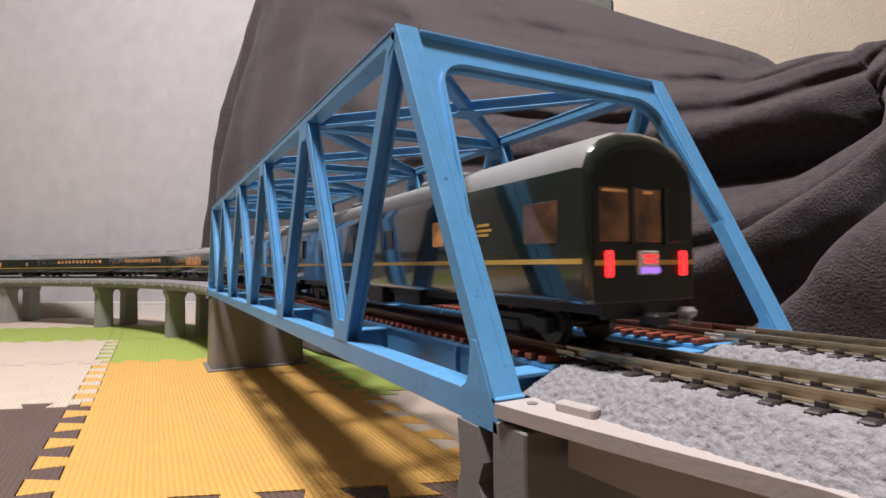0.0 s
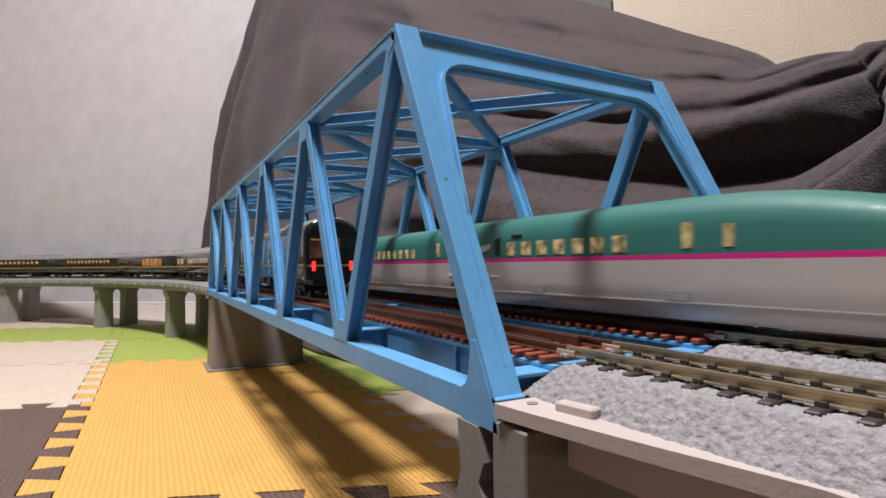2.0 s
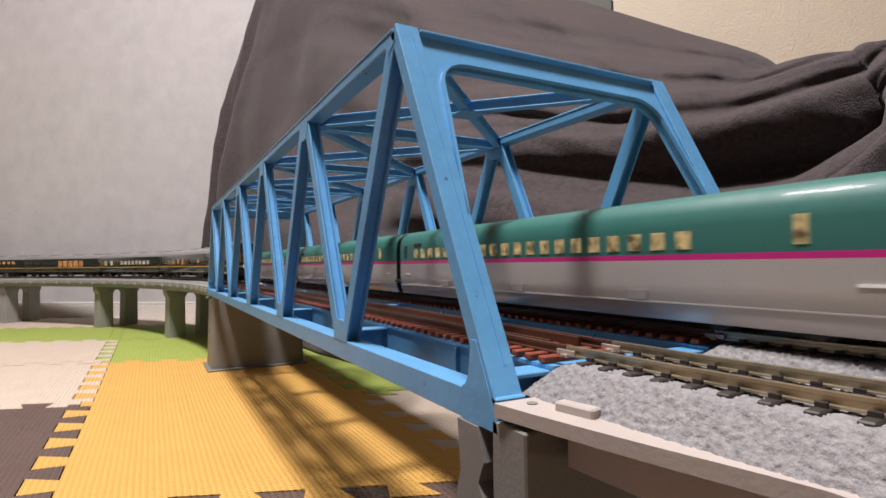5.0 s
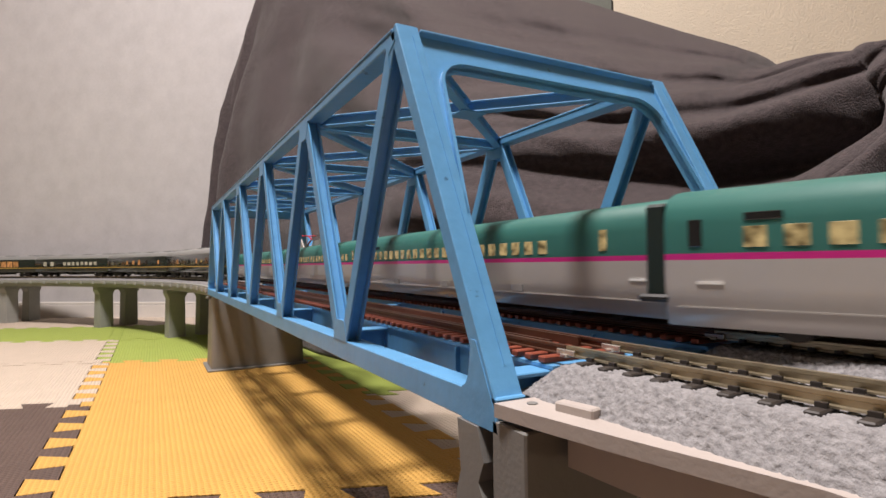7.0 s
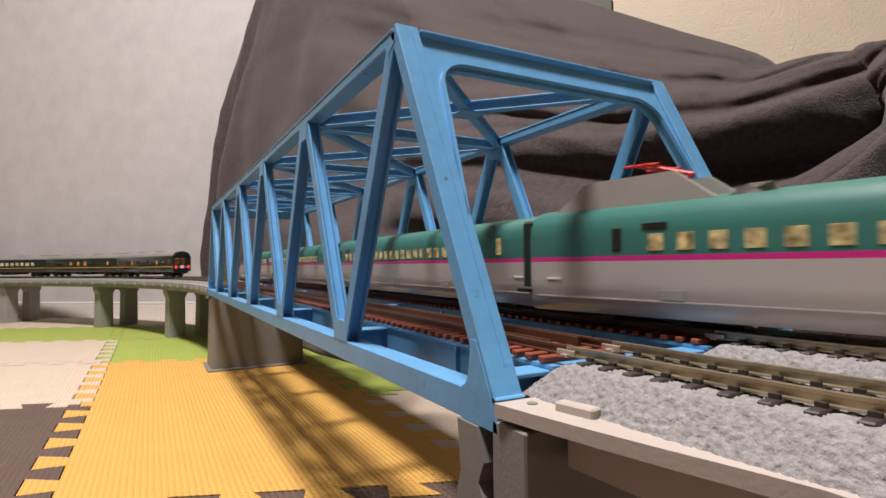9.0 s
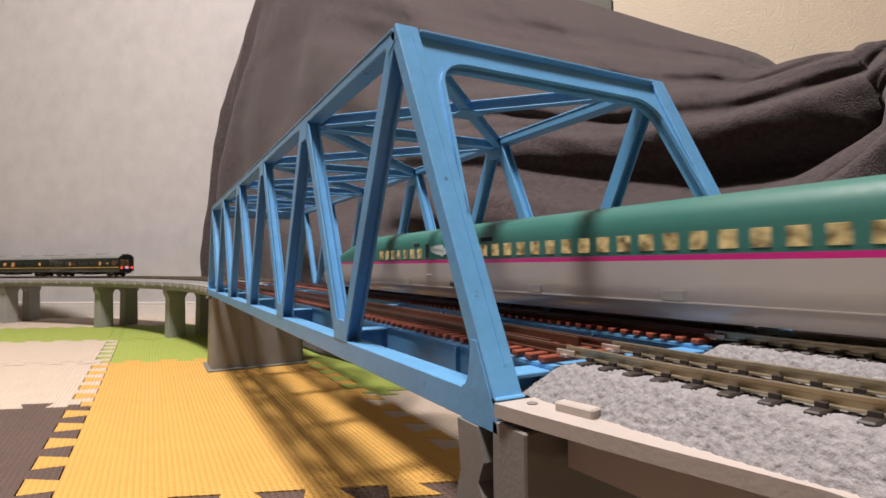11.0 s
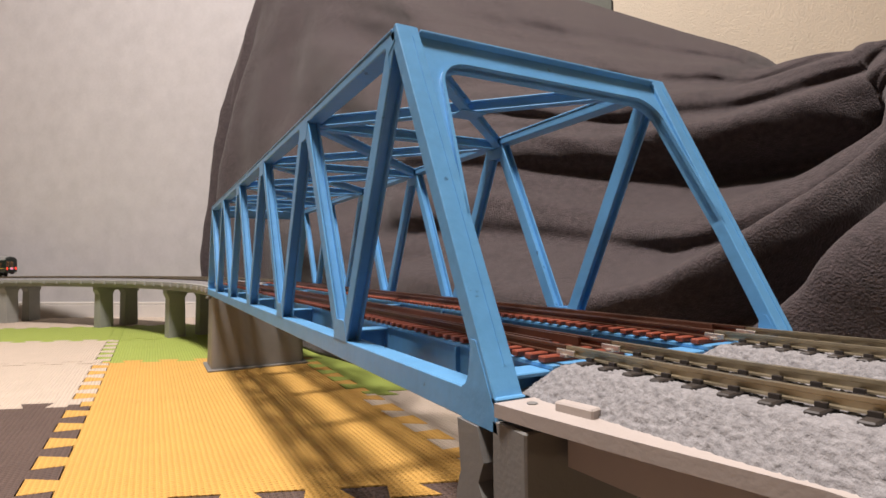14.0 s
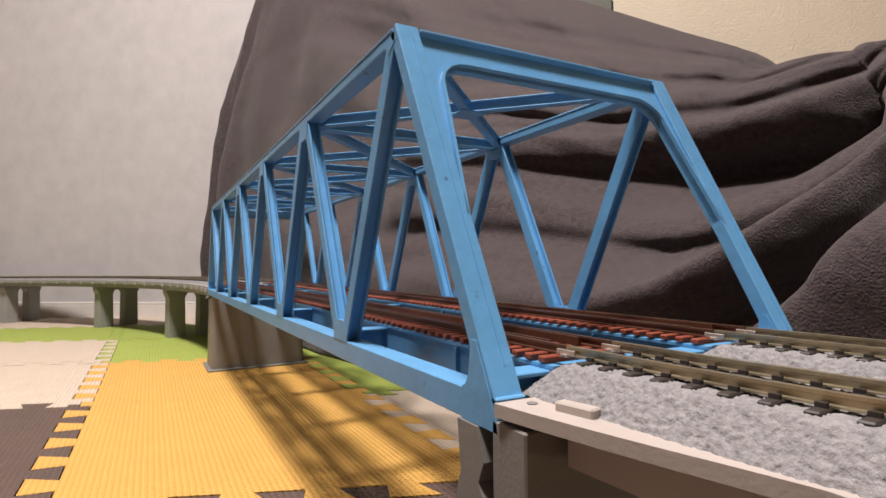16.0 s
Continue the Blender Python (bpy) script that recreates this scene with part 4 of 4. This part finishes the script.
            L.matrix_basis = Matrix.Translation((s * 0.0094, n0 + 0.0120, 0.0196)) @ Matrix.Rotation(radians(-s * 18), 4, "Z") @ Matrix.Rotation(radians(s * -38), 4, "Y")
    # windows
    zc = 0.0290
    for side in (-1, 1):
        if kind == "nose":
            for k in range(7):
                e_window(ob, 0.034 + 0.0107 * k, zc, 0.0063, 0.0062, side, M_LIT)
            e_window(ob, 0.006, zc + 0.0018, 0.0042, 0.0085, side, M_LIT)
            e_window(ob, -0.008, zc + 0.0012, 0.0034, 0.0070, side, M_LIT)
            # flying bird emblem as a plain white swoosh
            e_window(ob, 0.1090, zc + 0.0015, 0.0042, 0.0085, side, M_WINDARK)
            e_window(ob, 0.0940, zc + 0.0058, 0.0075, 0.0018, side, M_WINDARK)
            bm = bmesh.new()
            pts = [(0, 28.4), (4.2, 31.2), (8.5, 33.6), (13.8, 34.6), (10.2, 32.8), (8.0, 30.8), (9.5, 30.1), (16.0, 31.2), (22.5, 32.2), (21.4, 29.6), (15.5, 28.0), (10.0, 27.4), (7.2, 26.4), (6.0, 27.6)]
            lift = [(0.25 - 0.085 * max(0.0, v - 31.6) ** 1.5) / 1000 for u, v in pts]
            out = [bm.verts.new((side * (E_W + q), 0.1365 - u / 1000, v / 1000)) for (u, v), q in zip(pts, lift)]
            inn = [bm.verts.new((side * (E_W + q - 0.0012), 0.1365 - u / 1000, v / 1000)) for (u, v), q in zip(pts, lift)]
            bm.faces.new(out)
            bm.faces.new(inn[::-1])
            for k in range(len(pts)):
                k1 = (k + 1) % len(pts)
                bm.faces.new((out[k], inn[k], inn[k1], out[k1]))
            bmesh.ops.triangulate(bm, faces=bm.faces[:])
            bmesh.ops.recalc_face_normals(bm, faces=bm.faces[:])
            part("emblem", bm, M_EMBLEM, ob, "pale swoosh emblem")
        else:
            y0, step = (-0.0790, 0.0099) if kind == "mid" else (-0.107, 0.0107)
            for k in range(21 if kind == "mid" else 19):
                e_window(ob, y0 + step * k, zc, 0.0058, 0.0058, side, M_LIT)
            for q in (-0.1147 if kind == "mid" else -0.124, 0.1350 if kind == "mid" else 0.101):
                e_window(ob, q, zc + 0.0015, 0.0040, 0.0080, side, M_LIT if q < 0 else M_WINDARK)
            e_window(ob, 0.117 if kind == "mid" else 0.086, zc + 0.0056, 0.0095, 0.0022, side, M_WINDARK)
        # small bright white bars near the ends
        for q in ((0.112,) if kind == "nose" else (-0.131, 0.131)):
            j = part("marking", box((-0.0003, -0.0036, -0.0004), (0.00025, 0.0036, 0.0004)), M_MARK, ob, "small bright white bar")
            j.matrix_basis = Matrix.Translation((side * E_W, q, 0.0160))
        # skirt joint and vents
        bm = box((-0.0003, -h + 0.006, -0.0002), (0.0002, h - 0.004, 0.0002))
        j = part("skirt_joint", bm, M_EGREY, ob)
        j.matrix_basis = Matrix.Translation((side * E_W * 0.993, 0, E_B + 0.0058))
        for q in (-0.06, 0.01, 0.08):
            bm = box((-0.0003, -0.0045, -0.0016), (0.0002, 0.0045, 0.0016))
            j = part("vent", bm, M_VENT, ob, "dark grey skirt vent")
            j.matrix_basis = Matrix.Translation((side * E_W * 0.996, q, E_B + 0.0080))
    if kind == "panto":
        for s in (-1, 1):
            for y0, y1, hh in ((0.060, 0.1425, 0.0160), (0.046, 0.075, 0.0085)):
                bm = bmesh.new()
                pr = [(y0, 0), (y0 + 0.022 * hh / 0.0160, hh), (y1 - 0.024, hh), (y1, 0)]
                a = [bm.verts.new((s * 0.0135, y, 0.0375 + z)) for y, z in pr]
                b = [bm.verts.new((s * 0.0115, y, 0.0375 + z)) for y, z in pr]
                bm.faces.new(a)
                bm.faces.new(b[::-1])
                for k in range(4):
                    bm.faces.new((a[k], b[k], b[(k + 1) % 4], a[(k + 1) % 4]))
                bmesh.ops.recalc_face_normals(bm, faces=bm.faces[:])
                part("roof_fairing", bm, M_EGREY, ob, "grey sloping roof fairing")
        part("roof_box", box((-0.010, 0.050, 0.0405), (0.010, 0.066, 0.0445), 0.0012), M_EGREY, ob)
        def rod(a, b, r, name, material):
            m, L = beam_pose(a, b, (0.3, 0.9, 0.2))
            bm = bmesh.new()
            bmesh.ops.create_cone(bm, cap_ends=True, segments=8, radius1=r, radius2=r, depth=L, matrix=m @ Matrix.Translation((0, 0, L / 2)))
            return part(name, bm, material, ob)
        rod((0, 0.100, 0.0475), (0, 0.082, 0.0535), 0.0009, "pantograph_arm", M_RED)
        rod((0, 0.082, 0.0535), (0, 0.097, 0.0580), 0.0008, "pantograph_arm", M_RED)
        for q in (0.0955, 0.1000):
            rod((-0.009, q, 0.0582), (0.009, q, 0.0582), 0.0006, "pantograph_head", M_RED)
        for s in (-1, 1):
            rod((s * 0.0075, 0.091, 0.0578), (s * 0.0075, 0.105, 0.0584), 0.0006, "pantograph_head", M_RED)
    for q in (-0.098, 0.098):
        bogie(ob, q)
    # gangway between the cars
    part("gangway", box((-0.0168, h, 0.0115), (0.0168, h + 0.0071, 0.0405), 0.001), M_EDARK, ob, "dark green gangway bellows with the gap's shade in the colour")
    part("coupler", box((-0.0196, h - 0.0015, 0.0098), (0.0196, h + 0.0085, 0.0122), 0.0008), M_BLACK, ob)
    return ob


# --- night train
T_L, T_W, T_B, T_H = 0.2890, 0.0187, 0.0125, 0.0550
TB0 = 0.0105
TCUT = [(-0.98, 0.0), (-1.0, 0.04), (-1.0, 0.40), (-1.0, 0.685), (-0.985, 0.76), (-0.90, 0.855), (-0.70, 0.93), (-0.38, 0.985), (0.0, 1.0)]
TPROF = TCUT + [(-a, b) for a, b in TCUT[-2::-1]]


def t_face(k):
    n = len(TPROF)
    if k == n - 1:
        return 2
    k2 = k if k < n // 2 else n - 2 - k
    return 0 if k2 < 4 else 1


def t_window(ob, y, z, w, h, side, material, store={}):
    key = (round(w, 4), round(h, 4), material.name)
    m = Matrix.Translation((side * T_W, y, z)) @ Matrix.Rotation(0 if side > 0 else math.pi, 4, "Z")
    if key not in store:
        bm = bmesh.new()
        add_box(bm, (-0.0008, -w / 2, -h / 2), (0.0002, w / 2, h / 2), None, 0.0001)
        store[key] = part("window", bm, material, ob)
        store[key].matrix_basis = m
        return store[key]
    return again("window", store[key], ob, m)


T_KINDS = {  # windows: (y, width, height, lit), roof gear
    "tail": [(-0.108, 0.0125, 0.0105, 2), (-0.060, 0.0070, 0.0085, 1), (-0.022, 0.0085, 0.0085, 0), (0.020, 0.0085, 0.0085, 0), (0.045, 0.0075, 0.0085, 1), (0.068, 0.0070, 0.0085, 0), (0.105, 0.0045, 0.0120, 0)],
    "suite": [(-0.095, 0.0060, 0.0080, 1), (-0.050, 0.0095, 0.0085, 0), (-0.020, 0.0095, 0.0110, 1), (0.004, 0.0095, 0.0085, 1), (0.030, 0.0085, 0.0085, 1), (0.085, 0.0070, 0.0085, 0), (0.108, 0.0045, 0.0120, 0)],
    "diner": [(-0.085 + 0.0145 * k, 0.0105, 0.0080, 1) for k in range(8)] + [(0.06, 0.012, 0.0105, 1), (0.085, 0.012, 0.0105, 1)],
    "salon": [(-0.070 + 0.0165 * k, 0.0145, 0.0150, 1) for k in range(5)] + [(0.06, 0.007, 0.008, 0), (0.09, 0.007, 0.008, 0)],
    "sleeper": [(-0.095 + 0.0125 * k, 0.0082, 0.0068, 1) for k in range(12)] + [(0.085, 0.007, 0.008, 0), (0.108, 0.0045, 0.0120, 0)],
}


def t_car(kind):
    """Origin on the rails at the car's middle; the rear points to -y."""
    ob = empty("train_car", {"tail": "dark green sleeper end car with red tail lamps", "suite": "dark green sleeper car with few lit windows",
                             "diner": "dark green dining car with lit windows", "salon": "dark green lounge car with tall lit windows",
                             "sleeper": "dark green sleeper car with lit window row"}[kind] + ", gold stripe", "train car", "cars of the dark green train")
    h = T_L / 2
    bm = bmesh.new()
    r = 0.0022
    shell(bm, [(-h, T_W * 0.93, T_B, T_H - 0.0040), (-h + r * 0.3, T_W * 0.975, T_B, T_H - 0.0018), (-h + r, T_W, T_B, T_H - 0.0005), (-h + 2 * r, T_W, T_B, T_H), (h - r, T_W, T_B, T_H), (h, T_W * 0.97, T_B, T_H - 0.001)], TPROF, t_face)
    for f in bm.faces:
        if kind == "tail" and f.calc_center_median().y < -h + r * 1.1:
            f.material_index = 0
    part("body", bm, [M_TGREEN, M_TROOF, M_BLACK], ob)
    zw = 0.0325
    for side in (-1, 1):
        for y, w, hh, lit in T_KINDS[kind]:
            t_window(ob, y * 1.175, zw + (0.0042 if kind == "sleeper" else 0), w * 1.1, hh, side, M_PALE if kind == "diner" else (M_WINDARK, M_AMBER, M_ENDGLASS)[lit])
        bm = box((-0.0004, -h + 0.002, -0.00065), (0.0003, h - 0.001, 0.00065))
        j = part("gold_stripe", bm, M_GOLD, ob, "gold stripe")
        j.matrix_basis = Matrix.Translation((side * T_W, 0, 0.0225))
        if kind == "tail":
            for k, (w, z) in enumerate(((0.007, 0.0012), (0.009, -0.0004), (0.006, -0.0018))):
                bm = box((-0.0003, -w / 2, -0.0004), (0.0003, w / 2, 0.0004))
                j = part("emblem", bm, M_GOLD, ob, "small gold emblem bar")
                j.matrix_basis = Matrix.Translation((side * T_W, -0.100, zw + z))
    # roof hump and fan covers
    for q in ((-0.05, 0.04, 0.12) if kind == "tail" else (-0.125, -0.05, 0.04, 0.12)):
        bm = bmesh.new()
        add_box(bm, (-0.0075, q - 0.016, T_H - 0.0012), (0.0075, q + 0.016, T_H + 0.0014), None, 0.0010)
        part("roof_unit", bm, M_TROOF, ob)
    # underframe boxes
    for k, (y, w, d) in enumerate(((-0.035, 0.024, 0.0065), (0.0, 0.018, 0.0075), (0.032, 0.026, 0.0060))):
        part("equipment_box", box((-0.0150, y - w / 2, T_B - d), (0.0150, y + w / 2, T_B - 0.0001), 0.0006), M_BLACK, ob)
    part("underframe", box((-0.012, -h + 0.003, T_B - 0.003), (0.012, h - 0.003, T_B - 0.0001)), M_BLACK, ob)
    for q in (-0.105, 0.105):
        bogie(ob, q)
    part("coupler", box((-0.004, h, 0.0060), (0.004, h + 0.0088, 0.0095), 0.0008), M_BLACK, ob)
    part("gangway", box((-0.009, h, 0.0105), (0.009, h + 0.0086, 0.040), 0.0008), M_BLACK, ob)
    if kind == "tail":
        yb = -h
        for s, w in ((-1, 0.0100), (0, 0.0098), (1, 0.0070)):
            x = (-0.0107, 0.0006, 0.0118)[s + 1]
            bm = box((x - w / 2, yb - 0.0003, TB0 + 0.0165), (x + w / 2, yb + 0.0010, TB0 + 0.0298), 0.0003)
            part("end_window", bm, M_ENDGLASS if s < 1 else M_WINDARK, ob, "large end window")
        for x in (-0.0052, 0.0068):
            part("window_post", box((x - 0.0007, yb - 0.0008, TB0 + 0.016), (x + 0.0007, yb + 0.0006, TB0 + 0.0302)), M_TGREEN, ob)
        bm = box((-0.0170, yb - 0.0004, TB0 + 0.0110), (0.0170, yb + 0.0006, TB0 + 0.0122))
        part("gold_stripe", bm, M_GOLD, ob, "gold stripe")
        for x in (-0.0128, 0.0128):
            part("tail_lamp", box((x - 0.0011, yb - 0.0012, TB0 + 0.0082), (x + 0.0011, yb + 0.0004, TB0 + 0.0145), 0.0004), M_TAIL, ob, "glowing red tail lamp")
        hb = part("headboard", box((-0.0034, yb - 0.0013, TB0 + 0.0086), (0.0034, yb + 0.0004, TB0 + 0.0145), 0.0004), M_MARK, ob, "glowing pink headboard")
        part("headboard_band", box((-0.0031, yb - 0.0016, TB0 + 0.0090), (0.0031, yb - 0.0010, TB0 + 0.0104)), M_VIOLET, hb, "glowing violet band")
        for z, w in ((0.0118, 0.0020), (0.0131, 0.0023)):
            part("headboard_bar", box((-w, yb - 0.0016, TB0 + z - 0.0003), (w, yb - 0.0010, TB0 + z + 0.0003)), M_TAIL, hb, "red bar on the headboard")
        for x, w in ((-0.0107, 0.0040), (0.0006, 0.0016)):
            part("ceiling_lamp", box((x - w, yb - 0.0005, TB0 + 0.0284), (x + w, yb + 0.0002, TB0 + 0.0291)), M_AMBER, ob, "lit interior lamp in the end window")
        # added sheet over the end; its darker green stands for missing reflections
        bm = bmesh.new()
        pr = [(-0.0170, T_B + 0.0004), (0.0170, T_B + 0.0004), (0.0172, 0.036), (0.0158, 0.0450), (0.0098, 0.0488), (0, 0.0502), (-0.0098, 0.0488), (-0.0158, 0.0450), (-0.0172, 0.036)]
        fa = [bm.verts.new((x, yb - 0.00015, z)) for x, z in pr]
        fb = [bm.verts.new((x, yb + 0.0004, z)) for x, z in pr]
        bm.faces.new(fa)
        bm.faces.new(fb[::-1])
        for k in range(len(pr)):
            bm.faces.new((fa[k], fb[k], fb[(k + 1) % len(pr)], fa[(k + 1) % len(pr)]))
        bmesh.ops.recalc_face_normals(bm, faces=bm.faces[:])
        part("end_panel", bm, M_TFACE, ob, "added end sheet, body green darkened against reflections")
        part("skirt", box((-0.0130, yb + 0.0012, 0.0085), (0.0130, yb + 0.004, T_B + 0.0005), 0.0008), M_BLACK, ob)
        bm = bmesh.new()
        add_box(bm, (-0.0025, yb - 0.0050, 0.0065), (0.0025, yb + 0.001, 0.0100), None, 0.0008)
        part("coupler", bm, M_BLACK, ob)
        bm = bmesh.new()
        add_box(bm, (0.0108, yb - 0.0040, 0.0082), (0.0142, yb + 0.001, 0.0108), None, 0.0010)
        add_box(bm, (0.0116, yb - 0.0030, 0.0064), (0.0130, yb + 0.001, 0.0084), None, 0.0005)
        part("rear_step", bm, M_EGREY, ob, "pale grey rear step")
    return ob


def car_pose(s_mid, off, half):
    """Pose of a car whose middle is s_mid along the line, carried by two bogies half apart from it."""
    a, _ = path(s_mid - half, off)
    b, _ = path(s_mid + half, off)
    mid, d = (a + b) / 2, b - a
    return Matrix.Translation((mid.x, mid.y, ZR)) @ Matrix.Rotation(math.atan2(-d.x, d.y), 4, "Z")


E_PITCH, E_END = 0.2960, 0.310
e_train = []
proto = {"nose": e_car("nose"), "mid": e_car("mid"), "panto": e_car("panto")}
used = set()
for i in range(10):
    kind = "nose" if i in (0, 9) else "panto" if i in (2, 6) else "mid"
    ob = e_car("nose", False) if i == 9 else proto[kind] if kind not in used else copy_thing(proto[kind], Matrix())
    used.add(kind)
    e_train.append((ob, E_END + E_PITCH * (i - 1) + 0.147 if i else E_END - 0.1418, i == 9))
t_train = []
made = {}
for i, kind in enumerate(("tail", "suite", "diner", "salon", "sleeper", "sleeper", "suite", "sleeper", "suite")):
    ob = t_car(kind) if kind not in made else copy_thing(made[kind], Matrix())
    made.setdefault(kind, ob)
    t_train.append((ob, 0.1445 + 0.2980 * i))


def eased(rows, t):
    for (t0, a), (t1, b) in zip(rows, rows[1:]):
        if t <= t1:
            return a + (b - a) * (t - t0) / (t1 - t0)
    return rows[-1][1]


E_RUN = [(0.0, 0.35), (1.0, 0.098), (1.2, 0.045), (1.5, -0.022), (2.3, -0.2465), (3.5, -0.5715), (4.1, -0.7245), (6.3, -1.2935), (6.8, -1.4265),
         (7.5, -1.6085), (8.0, -1.7445), (8.7, -1.9165), (9.1, -2.0295), (11.5, -2.6505), (12.5, -2.899), (13.0, -3.021), (16.0, -3.8)]
T_RUN = [(0.0, -0.0095), (0.3, 0.0305), (1.5, 0.184), (2.2, 0.278), (8.0, 1.020), (9.0, 1.148), (11.5, 1.504), (12.5, 1.663), (13.5, 1.823), (14.5, 1.969), (16.0, 2.184)]


def motions():
    times = [0.5 * k for k in range(33)]
    for ob, back, turned in e_train:
        flip = Matrix.Rotation(math.pi, 4, "Z") if turned else Matrix()
        walk(ob, [(t, car_pose(eased(E_RUN, t) + back, HALF, 0.098) @ flip) for t in times])
    for ob, ahead in t_train:
        walk(ob, [(t, car_pose(eased(T_RUN, t) + ahead, -HALF, 0.105)) for t in times])


motions()
